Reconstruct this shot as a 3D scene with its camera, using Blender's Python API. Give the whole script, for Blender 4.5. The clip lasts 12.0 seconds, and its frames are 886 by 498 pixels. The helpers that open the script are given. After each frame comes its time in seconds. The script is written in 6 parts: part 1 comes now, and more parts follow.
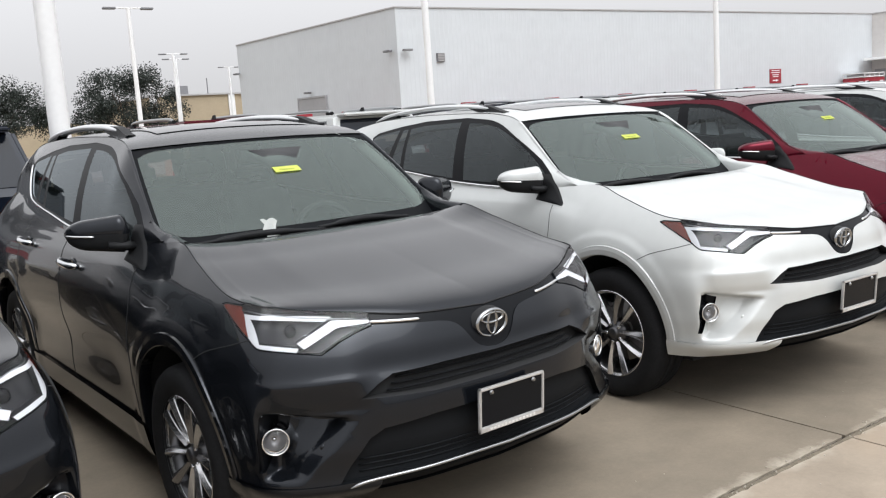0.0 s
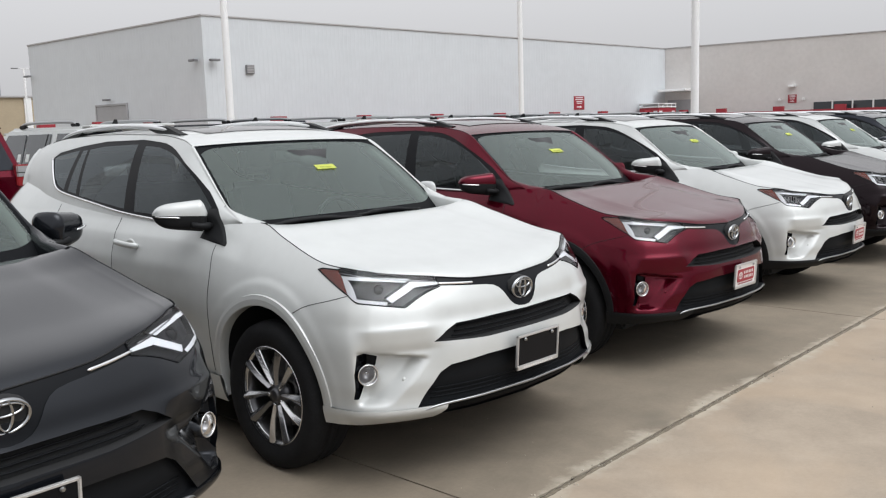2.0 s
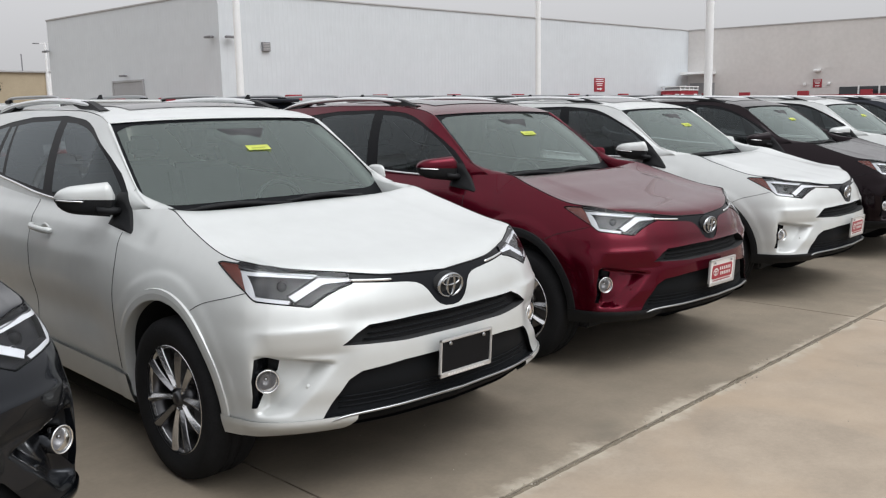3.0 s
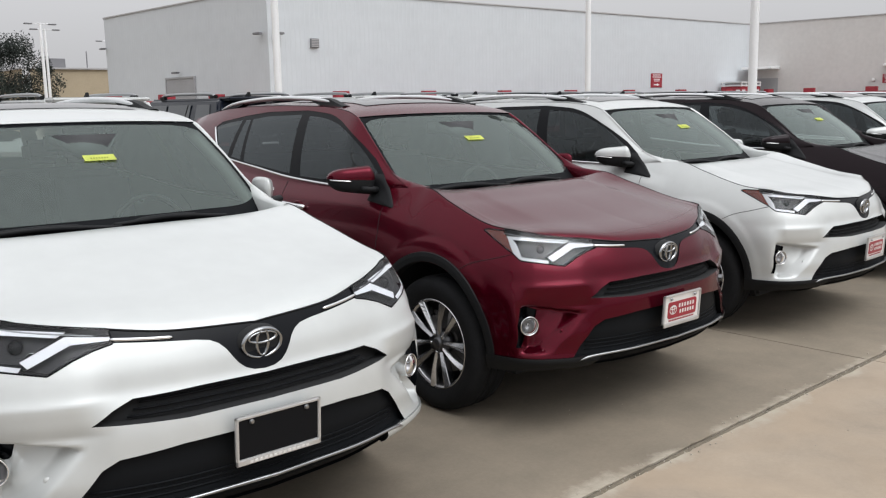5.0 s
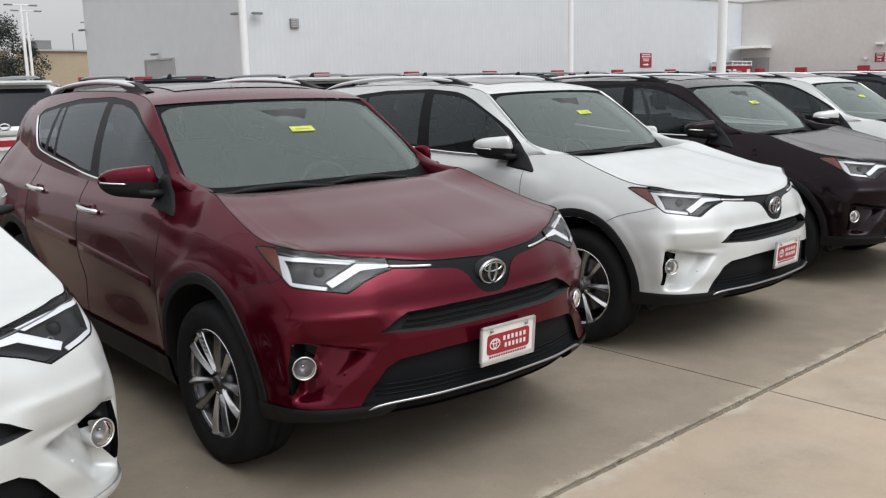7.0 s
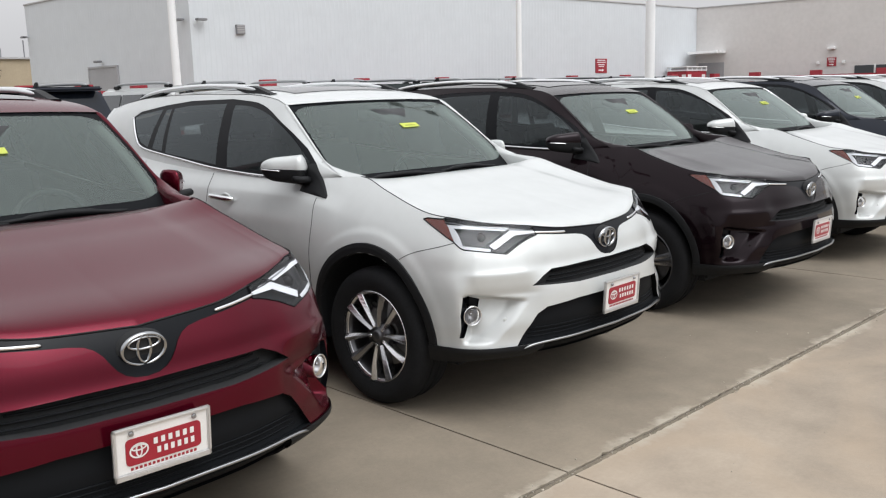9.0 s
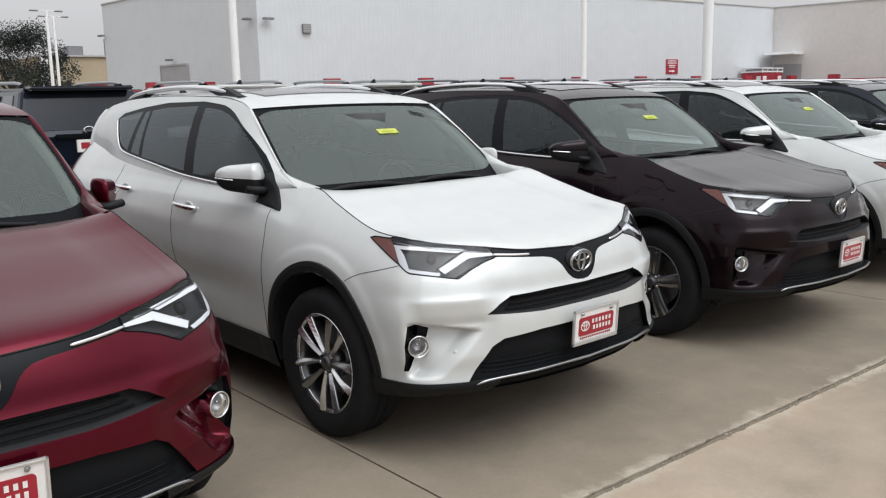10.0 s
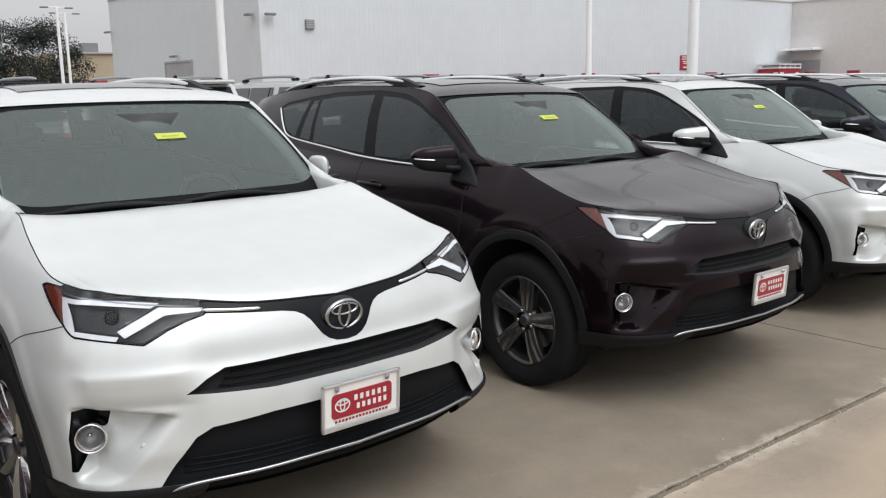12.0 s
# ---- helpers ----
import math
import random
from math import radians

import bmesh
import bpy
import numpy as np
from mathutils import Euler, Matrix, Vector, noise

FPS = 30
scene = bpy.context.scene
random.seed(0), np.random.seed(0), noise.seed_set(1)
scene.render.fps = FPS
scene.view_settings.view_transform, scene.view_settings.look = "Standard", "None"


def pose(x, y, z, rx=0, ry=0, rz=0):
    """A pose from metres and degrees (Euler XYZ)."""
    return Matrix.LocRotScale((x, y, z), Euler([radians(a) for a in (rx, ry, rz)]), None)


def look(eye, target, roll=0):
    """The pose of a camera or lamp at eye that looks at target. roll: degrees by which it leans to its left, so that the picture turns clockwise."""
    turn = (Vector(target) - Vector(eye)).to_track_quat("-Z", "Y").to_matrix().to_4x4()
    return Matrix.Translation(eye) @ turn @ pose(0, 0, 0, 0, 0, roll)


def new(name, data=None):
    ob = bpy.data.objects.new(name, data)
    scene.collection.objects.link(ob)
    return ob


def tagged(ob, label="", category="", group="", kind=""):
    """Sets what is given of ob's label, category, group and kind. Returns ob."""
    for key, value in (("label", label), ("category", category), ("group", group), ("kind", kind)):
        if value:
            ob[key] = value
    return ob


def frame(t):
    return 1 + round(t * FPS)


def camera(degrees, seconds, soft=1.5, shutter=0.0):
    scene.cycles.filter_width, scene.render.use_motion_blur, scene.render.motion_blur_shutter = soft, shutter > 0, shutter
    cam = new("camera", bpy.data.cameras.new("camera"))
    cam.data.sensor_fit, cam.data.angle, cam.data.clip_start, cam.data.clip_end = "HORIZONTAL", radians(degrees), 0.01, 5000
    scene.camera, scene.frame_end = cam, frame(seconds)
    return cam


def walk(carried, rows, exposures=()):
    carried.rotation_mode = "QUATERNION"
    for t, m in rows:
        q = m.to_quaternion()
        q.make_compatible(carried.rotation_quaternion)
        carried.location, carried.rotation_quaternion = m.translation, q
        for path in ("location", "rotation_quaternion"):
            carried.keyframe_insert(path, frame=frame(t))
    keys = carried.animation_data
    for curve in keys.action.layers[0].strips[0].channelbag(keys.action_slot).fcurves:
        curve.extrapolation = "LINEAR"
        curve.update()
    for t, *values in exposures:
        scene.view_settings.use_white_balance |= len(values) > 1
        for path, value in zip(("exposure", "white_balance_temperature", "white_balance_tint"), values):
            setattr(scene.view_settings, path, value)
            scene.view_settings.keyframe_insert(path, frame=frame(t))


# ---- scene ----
cam = camera(53.5, 12.0, soft=1.2)
PATH = [
    (0, (-4.225, -2.487, 1.563), (-3.115, -0.849, 1.274), -3.84),
    (0.5, (-4.002, -2.525, 1.576), (-2.714, -1.024, 1.276), -2.40),
    (1, (-3.741, -2.603, 1.579), (-2.360, -1.191, 1.266), -0.99),
    (1.5, (-3.466, -2.561, 1.562), (-2.048, -1.183, 1.266), -1.29),
    (2, (-3.177, -2.514, 1.583), (-1.757, -1.133, 1.310), -1.79),
    (2.5, (-2.857, -2.536, 1.574), (-1.455, -1.138, 1.289), -1.64),
    (3, (-2.581, -2.528, 1.567), (-1.198, -1.117, 1.252), -1.06),
    (3.2, (-2.475, -2.506, 1.561), (-1.096, -1.093, 1.242), -0.77),
    (4.8, (-1.481, -2.455, 1.585), (-0.210, -0.945, 1.264), -1.53),
    (5, (-1.356, -2.441, 1.580), (-0.074, -0.940, 1.259), -1.08),
    (5.5, (-1.036, -2.371, 1.582), (0.310, -0.919, 1.297), -1.12),
    (6, (-0.742, -2.360, 1.579), (0.619, -0.924, 1.282), -2.06),
    (6.5, (-0.393, -2.393, 1.591), (0.900, -0.907, 1.246), -1.66),
    (6.7, (-0.277, -2.397, 1.584), (1.009, -0.909, 1.220), -1.35),
    (8.3, (0.794, -2.405, 1.579), (2.053, -0.891, 1.226), -1.52),
    (8.5, (0.924, -2.422, 1.584), (2.205, -0.928, 1.229), -1.57),
    (9, (1.288, -2.360, 1.573), (2.626, -0.915, 1.222), -1.60),
    (9.5, (1.607, -2.362, 1.569), (2.887, -0.862, 1.232), -1.30),
    (10, (1.973, -2.385, 1.585), (3.193, -0.839, 1.237), -1.15),
    (10.5, (2.311, -2.327, 1.561), (3.562, -0.808, 1.203), -1.78),
    (11, (2.686, -2.267, 1.582), (3.959, -0.760, 1.252), -2.27),
    (11.5, (3.076, -2.280, 1.588), (4.302, -0.734, 1.261), -1.13),
    (12, (3.438, -2.187, 1.557), (4.621, -0.613, 1.203), -1.17),
]
walk(cam, [(t, look(eye, target, roll)) for t, eye, target, roll in PATH], [(t, e, 6270, 9) for t, e in ((0, 0.90), (1, 0.76), (2, 0.62), (4.8, 0.56), (5.5, 0.58), (6.5, 0.57), (8.5, 0.79), (9.5, 0.62), (10.5, 0.63), (12, 0.62))])
# ---------------------------------------------------------------- light
world = bpy.data.worlds.new("overcast_sky")
scene.world = world
world.use_nodes = True
wn = world.node_tree
sky = wn.nodes.new("ShaderNodeTexSky")
sky.sky_type = "NISHITA"
sky.sun_disc = False
sky.sun_elevation, sky.sun_rotation = radians(57), radians(176)
sky.dust_density, sky.air_density = 8.0, 1.0
grey = wn.nodes.new("ShaderNodeHueSaturation")
grey.inputs["Saturation"].default_value = 0.05
wn.links.new(sky.outputs[0], grey.inputs["Color"])
cloud = wn.nodes.new("ShaderNodeMixRGB")
cloud.inputs["Fac"].default_value = 0.60
cloud.inputs["Color2"].default_value = (8.05, 7.84, 7.84, 1)
wn.links.new(grey.outputs[0], cloud.inputs["Color1"])
back = wn.nodes["Background"]
back.inputs["Strength"].default_value = 0.0855
# an overcast sky is brighter overhead than at the horizon
sky_dir = wn.nodes.new("ShaderNodeTexCoord")
sky_split = wn.nodes.new("ShaderNodeSeparateXYZ")
sky_rise = wn.nodes.new("ShaderNodeMapRange")
sky_rise.inputs["To Min"].default_value, sky_rise.inputs["To Max"].default_value = 0.84, 1.62
sky_scale = wn.nodes.new("ShaderNodeVectorMath")
sky_scale.operation = "SCALE"
wn.links.new(sky_dir.outputs["Generated"], sky_split.inputs[0])
wn.links.new(sky_split.outputs["Z"], sky_rise.inputs["Value"])
wn.links.new(cloud.outputs[0], sky_scale.inputs[0])
wn.links.new(sky_rise.outputs[0], sky_scale.inputs["Scale"])
wn.links.new(sky_scale.outputs[0], back.inputs["Color"])

sun_data = bpy.data.lights.new("sun", "SUN")
sun_data.energy, sun_data.angle, sun_data.color = 0.42, radians(50), (1.0, 0.99, 0.98)
sun = new("sun", sun_data)
sun.matrix_world = look((1, -14, 22), (0, 0, 0))


# ---------------------------------------------------------------- materials
def material(name, colour, rough=0.5, metal=0.0, coat=0.0, var=0.0, scale=8.0, bump=0.0, bump_scale=60.0, spec=0.5):
    """A surface with two scales of variation in colour and a fine relief."""
    m = bpy.data.materials.new(name)
    m.use_nodes = True
    t = m.node_tree
    b = t.nodes["Principled BSDF"]
    b.inputs["Base Color"].default_value = (*colour, 1)
    b.inputs["Roughness"].default_value = rough
    b.inputs["Metallic"].default_value = metal
    b.inputs["Coat Weight"].default_value = coat
    b.inputs["Coat Roughness"].default_value = 0.03
    b.inputs["Specular IOR Level"].default_value = spec
    if var or bump:
        tc = t.nodes.new("ShaderNodeTexCoord")
    if var:
        n1 = t.nodes.new("ShaderNodeTexNoise")
        n1.inputs["Scale"].default_value = scale
        n1.inputs["Detail"].default_value = 6
        n2 = t.nodes.new("ShaderNodeTexNoise")
        n2.inputs["Scale"].default_value = scale * 9
        n2.inputs["Detail"].default_value = 4
        add = t.nodes.new("ShaderNodeMath")
        add.operation = "ADD"
        r = t.nodes.new("ShaderNodeMapRange")
        r.inputs["From Min"].default_value, r.inputs["From Max"].default_value = 0.7, 1.3
        r.inputs["To Min"].default_value, r.inputs["To Max"].default_value = 1 - var, 1 + var
        v = t.nodes.new("ShaderNodeVectorMath")
        v.operation = "SCALE"
        v.inputs[0].default_value = colour
        t.links.new(tc.outputs["Object"], n1.inputs["Vector"])
        t.links.new(tc.outputs["Object"], n2.inputs["Vector"])
        t.links.new(n1.outputs["Fac"], add.inputs[0])
        t.links.new(n2.outputs["Fac"], add.inputs[1])
        t.links.new(add.outputs[0], r.inputs["Value"])
        t.links.new(r.outputs[0], v.inputs["Scale"])
        t.links.new(v.outputs[0], b.inputs["Base Color"])
    if bump:
        n3 = t.nodes.new("ShaderNodeTexNoise")
        n3.inputs["Scale"].default_value = bump_scale
        n3.inputs["Detail"].default_value = 5
        bp = t.nodes.new("ShaderNodeBump")
        bp.inputs["Strength"].default_value = bump
        bp.inputs["Distance"].default_value = 0.01
        t.links.new(tc.outputs["Object"], n3.inputs["Vector"])
        t.links.new(n3.outputs["Fac"], bp.inputs["Height"])
        t.links.new(bp.outputs[0], b.inputs["Normal"])
    return m


def glass(name, tint, ior=1.5, sky_sheen=0.0, shine=(0.9, 0.9, 0.9)):
    """A thin pane: tinted see-through, mirror gloss, and a pale film imitating sky sheen."""
    m = bpy.data.materials.new(name)
    m.use_nodes = True
    t = m.node_tree
    t.nodes.remove(t.nodes["Principled BSDF"])
    tr = t.nodes.new("ShaderNodeBsdfTransparent")
    tr.inputs[0].default_value = (*tint, 1)
    gl = t.nodes.new("ShaderNodeBsdfGlossy")
    gl.inputs["Color"].default_value = (*shine, 1)
    gl.inputs["Roughness"].default_value = 0.02
    fr = t.nodes.new("ShaderNodeFresnel")
    fr.inputs["IOR"].default_value = ior
    mx = t.nodes.new("ShaderNodeMixShader")
    t.links.new(fr.outputs[0], mx.inputs[0])
    # pale diffuse colour that stands in for sky reflected over the pane
    film = t.nodes.new("ShaderNodeMixShader")
    film.inputs[0].default_value = sky_sheen
    df = t.nodes.new("ShaderNodeBsdfDiffuse")
    df.inputs[0].default_value = (0.37, 0.44, 0.41, 1)
    t.links.new(tr.outputs[0], film.inputs[1])
    t.links.new(df.outputs[0], film.inputs[2])
    t.links.new(film.outputs[0], mx.inputs[1])
    t.links.new(gl.outputs[0], mx.inputs[2])
    t.links.new(mx.outputs[0], t.nodes["Material Output"].inputs[0])
    return m


def paint(name, colour, metal=0.35, rough=0.35, coat=0.7):
    m = material(name, colour, rough, metal, coat, 0.03, 1.2, spec=0.05)
    m.node_tree.nodes["Principled BSDF"].inputs["Coat IOR"].default_value = 1.40
    return m


PAINTS = {
    "white": paint("pearl_white_paint", (0.565, 0.58, 0.572), 0.30, 0.40),
    "red": paint("ruby_red_paint", (0.088, 0.0020, 0.011), 0.72, 0.24, 0.44),
    "grey": paint("graphite_grey_paint", (0.0120, 0.0140, 0.0180), 0.65, 0.24, 0.75),
    "plum": paint("dark_plum_paint", (0.0088, 0.0044, 0.0062), 0.5, 0.24, 0.40),
    "navy": paint("dark_navy_paint", (0.006, 0.009, 0.017), 0.3, 0.40, 0.9),
    "green": paint("dark_green_paint", (0.030, 0.040, 0.040), 0.4, 0.35),
    "silver": paint("silver_paint", (0.50, 0.50, 0.48), 0.6, 0.35),
}
BLACK = material("black_plastic", (0.013, 0.0135, 0.0145), 0.5, var=0.12, scale=20, bump=0.05, bump_scale=400, spec=0.14)
GRILLE = material("black_grille_plastic", (0.0085, 0.0094, 0.0108), 0.55, spec=0.07)
TRIM = material("satin_black_trim", (0.0075, 0.0082, 0.0095), 0.55, spec=0.05)
FRAME = material("window_frame_black", (0.0075, 0.008, 0.0095), 0.4, spec=0.09)
PIANO = material("gloss_black_trim", (0.0060, 0.0068, 0.0085), 0.22, spec=0.12)
ROOF_GLASS = material("dark_roof_glass", (0.012, 0.012, 0.013), 0.06, coat=0.4, spec=0.6)
VOID = material("dark_gap", (0.0125, 0.013, 0.014), 0.9)
RUBBER = material("tyre_rubber", (0.0135, 0.0138, 0.0148), 0.75, var=0.2, scale=12, bump=0.05, bump_scale=90, spec=0.10)
RAIL = material("brushed_rail_silver", (0.74, 0.75, 0.76), 0.42, 0.85, var=0.04, scale=20)
CHROME = material("chrome", (0.78, 0.79, 0.80), 0.08, 1.0)
SATIN = material("satin_silver", (0.36, 0.37, 0.38), 0.30, 1.0)
ALLOY = material("machined_alloy", (0.62, 0.62, 0.63), 0.22, 0.95, var=0.06, scale=30)
GUN_ALLOY = material("grey_alloy", (0.30, 0.30, 0.31), 0.24, 0.95, var=0.06, scale=30)
DARK_ALLOY = material("dark_alloy", (0.09, 0.09, 0.095), 0.3, 0.8)
DISC = material("brake_disc_steel", (0.28, 0.27, 0.26), 0.4, 1.0, var=0.1, scale=30)
WIND_GLASS = glass("windscreen_glass", (0.82, 0.92, 0.87), 1.72, 0.08, (0.82, 0.92, 0.89))
DOOR_GLASS = glass("door_glass", (0.46, 0.50, 0.50), 1.50, 0.014, (0.82, 0.89, 0.93))
BACK_GLASS = glass("back_glass", (0.66, 0.70, 0.69), 1.48, 0.008)
DARK_GLASS = glass("privacy_glass", (0.20, 0.22, 0.23), 1.50, 0.018, (0.82, 0.89, 0.93))
LENS = glass("clear_lens", (0.98, 0.98, 0.99), 1.35)
AMBER = material("amber_reflector", (0.18, 0.024, 0.008), 0.2, coat=0.2, var=0.3, scale=9)
# plain chrome, its colour darkened to stand for dark reflections
EMBLEM = material("dimmed_chrome", (0.36, 0.37, 0.38), 0.10, 1.0)
DRL = material("white_light_guide", (0.74, 0.76, 0.78), 0.25)
FOG_BOWL = material("fog_lamp_bowl", (0.30, 0.30, 0.305), 0.34, 0.9)
LAMP_DARK = material("lamp_housing", (0.016, 0.017, 0.020), 0.30, 0.0, var=0.3, scale=30, spec=0.30)
REFLECT = material("lamp_reflector", (0.75, 0.77, 0.80), 0.12, 1.0)
TAIL_RED = material("tail_lamp_red", (0.24, 0.010, 0.014), 0.2, coat=0.5)
TAIL_CLEAR = material("clear_tail_lens", (0.45, 0.46, 0.47), 0.18, 0.5, coat=0.4)
PALE_TRIM = material("pale_grey_inner_trim", (0.42, 0.43, 0.41), 0.7, var=0.04, scale=12)
SEAT = material("seat_cloth", (0.11, 0.11, 0.108), 0.8, var=0.2, scale=15)
DASH = material("dash_plastic", (0.028, 0.029, 0.031), 0.6, var=0.1, scale=20)
TAG = material("yellow_tag_paper", (0.78, 0.84, 0.20), 0.7, var=0.05, scale=30)
INK = material("pale_ink", (0.40, 0.46, 0.06), 0.7)
PAPER = material("white_paper", (0.75, 0.77, 0.75), 0.8, var=0.04)
PLATE_WHITE = material("plate_white", (0.72, 0.71, 0.69), 0.4, var=0.04, scale=20)
PLATE_RED = material("plate_red", (0.30, 0.014, 0.028), 0.35, var=0.05, scale=20)
FRAME_SILVER = material("plate_frame_silver", (0.6, 0.6, 0.6), 0.3, 0.6)


# ---------------------------------------------------------------- mesh helpers
def mesh_of(name, bm, mat, smooth=True, normals=None):
    me = bpy.data.meshes.new(name)
    bm.to_mesh(me)
    me.materials.append(mat)
    for p in me.polygons:
        p.use_smooth = smooth
    if normals:
        me.normals_split_custom_set_from_vertices(normals)
    return me


def put(name, me, parent=None, label="", m=None):
    ob = new(name, me)
    if parent is not None:
        ob.parent = parent
    if m is not None:
        ob.matrix_basis = m
    if label:
        ob["label"] = label
    return ob


def part(name, bm, mat, parent, label="", smooth=False, m=None):
    me = mesh_of(name, bm, mat, smooth)
    bm.free()
    return put(name, me, parent, label, m)


def thing(name, label, category, m=None, group="", kind=""):
    ob = tagged(new(name), label, category, group, kind)
    ob.empty_display_size = 0.1
    if m is not None:
        ob.matrix_basis = m
    return ob


def box(bm, lo, hi, bevel=0.0, seg=2, m=None):
    """An axis-aligned block with rounded edges, added to bm."""
    size = [b - a for a, b in zip(lo, hi)]
    mid = [(a + b) / 2 for a, b in zip(lo, hi)]
    mat = Matrix.Translation(mid) @ Matrix.Diagonal((*size, 1))
    if m is not None:
        mat = m @ mat
    made = bmesh.ops.create_cube(bm, size=1, matrix=mat)["verts"]
    if bevel:
        edges = list({e for v in made for e in v.link_edges})
        bmesh.ops.bevel(bm, geom=edges, offset=bevel, segments=seg, affect="EDGES", clamp_overlap=True)
    return bm


def spline(xs, ys):
    """A smooth curve through short lists of knots."""
    xs, ys = np.array(xs, float), np.array(ys, float)
    d = np.diff(ys) / np.diff(xs)
    m = np.concatenate(([d[0]], np.where(d[1:] * d[:-1] > 0, 2 * d[1:] * d[:-1] / (d[1:] + d[:-1] + 1e-12), 0), [d[-1]]))

    def at(x):
        x = min(max(x, xs[0]), xs[-1])
        i = min(int(np.searchsorted(xs, x, "right")) - 1, len(xs) - 2)
        h = xs[i + 1] - xs[i]
        t = (x - xs[i]) / h
        return float((1 + 2 * t) * (1 - t) ** 2 * ys[i] + t * (1 - t) ** 2 * h * m[i] + t * t * (3 - 2 * t) * ys[i + 1] + t * t * (t - 1) * h * m[i + 1])
    return at


def catmull(pts, n):
    """n points along a smooth curve through pts."""
    pts = [Vector(p) for p in pts]
    us = np.linspace(0, len(pts) - 1, n)
    out = []
    for u in us:
        i = min(int(u), len(pts) - 2)
        t = u - i
        p1, p2 = pts[i], pts[i + 1]
        p0 = pts[i - 1] if i else 2 * p1 - p2
        p3 = pts[i + 2] if i + 2 < len(pts) else 2 * p2 - p1
        out.append(0.5 * (2 * p1 + (p2 - p0) * t + (2 * p0 - 5 * p1 + 4 * p2 - p3) * t * t + (3 * p1 - p0 - 3 * p2 + p3) * t ** 3))
    return out


def grid(bm, rows):
    """Quads through rows of points; returns the vertices."""
    vs = [[bm.verts.new(p) for p in row] for row in rows]
    for a, b in zip(vs, vs[1:]):
        for i in range(len(a) - 1):
            bm.faces.new((a[i], a[i + 1], b[i + 1], b[i]))
    return vs


def tube(bm, path, r, n=8, flat=1.0, close=True):
    """A round bar along a path; r may be a list; flat squashes it in height."""
    path = [Vector(p) for p in path]
    rr = r if isinstance(r, (list, tuple)) else [r] * len(path)
    rings = []
    for i, p in enumerate(path):
        d = (path[min(i + 1, len(path) - 1)] - path[max(i - 1, 0)]).normalized()
        side = d.cross(Vector((0, 0, 1)))
        if side.length < 1e-3:
            side = Vector((1, 0, 0))
        side.normalize()
        up = side.cross(d).normalized()
        rings.append([bm.verts.new(p + rr[i] * (math.cos(k * 2 * math.pi / n) * side + flat * math.sin(k * 2 * math.pi / n) * up)) for k in range(n)])
    for a, b in zip(rings, rings[1:]):
        for k in range(n):
            bm.faces.new((a[k], a[(k + 1) % n], b[(k + 1) % n], b[k]))
    if close:
        bm.faces.new(rings[0][::-1])
        bm.faces.new(rings[-1])
    return bm


def lathe(bm, profile, n=48, axis="x"):
    """Turns (radius, offset) pairs round the x axis (or z)."""
    rings = []
    for r, o in profile:
        ring = []
        for k in range(n):
            c, s = math.cos(2 * math.pi * k / n), math.sin(2 * math.pi * k / n)
            ring.append(bm.verts.new((o, r * c, r * s) if axis == "x" else (r * c, r * s, o)))
        rings.append(ring)
    for a, b in zip(rings, rings[1:]):
        for k in range(n):
            bm.faces.new((a[k], a[(k + 1) % n], b[(k + 1) % n], b[k]))
    return bm


def prism(bm, outline, lo, hi, axis="y", bevel=0.0):
    """A plate with the given outline in the other two axes."""
    def at(p, q, o):
        return {"y": (p, o, q), "x": (o, p, q), "z": (p, q, o)}[axis]
    a = [bm.verts.new(at(p, q, lo)) for p, q in outline]
    b = [bm.verts.new(at(p, q, hi)) for p, q in outline]
    n = len(outline)
    fs = [bm.faces.new(a), bm.faces.new(b[::-1])] + [bm.faces.new((a[i], b[i], b[(i + 1) % n], a[(i + 1) % n])) for i in range(n)]
    bmesh.ops.recalc_face_normals(bm, faces=fs)
    if bevel:
        edges = list({e for v in a + b for e in v.link_edges})
        bmesh.ops.bevel(bm, geom=edges, offset=bevel, segments=2, affect="EDGES", clamp_overlap=True)
    return bm


def carve(bm, outline, axis, keep):
    """Cuts a convex outline (front view x, z or side view y, z) through the faces of bm that keep() admits and returns those within."""
    ia, ib = (0, 2) if axis == "y" else (1, 2)
    cx = sum(p[0] for p in outline) / len(outline)
    cz = sum(p[1] for p in outline) / len(outline)
    lo = [min(p[k] for p in outline) - 0.03 for k in (0, 1)]
    hi = [max(p[k] for p in outline) + 0.03 for k in (0, 1)]

    def near(f):
        c = f.calc_center_median()
        return lo[0] < c[ia] < hi[0] and lo[1] < c[ib] < hi[1] and keep(c, f.normal)
    faces = [f for f in bm.faces if near(f)]
    planes = []
    for i, p in enumerate(outline):
        q = outline[(i + 1) % len(outline)]
        n = Vector((0, 0, 0))
        n[ia], n[ib] = q[1] - p[1], p[0] - q[0]
        o = Vector((0, 0, 0))
        o[ia], o[ib] = p
        c = Vector((0, 0, 0))
        c[ia], c[ib] = cx, cz
        if n.dot(c - o) > 0:
            n = -n
        n.normalize()
        planes.append((o, n))
    for o, n in planes:
        geom = list({v for f in faces for v in f.verts}) + list({e for f in faces for e in f.edges}) + faces
        out = bmesh.ops.bisect_plane(bm, geom=geom, dist=1e-5, plane_co=o, plane_no=n)
        faces = list({f for f in out["geom"] if isinstance(f, bmesh.types.BMFace)})
    return [f for f in faces if all(n.dot(f.calc_center_median() - o) < 1e-5 for o, n in planes)]


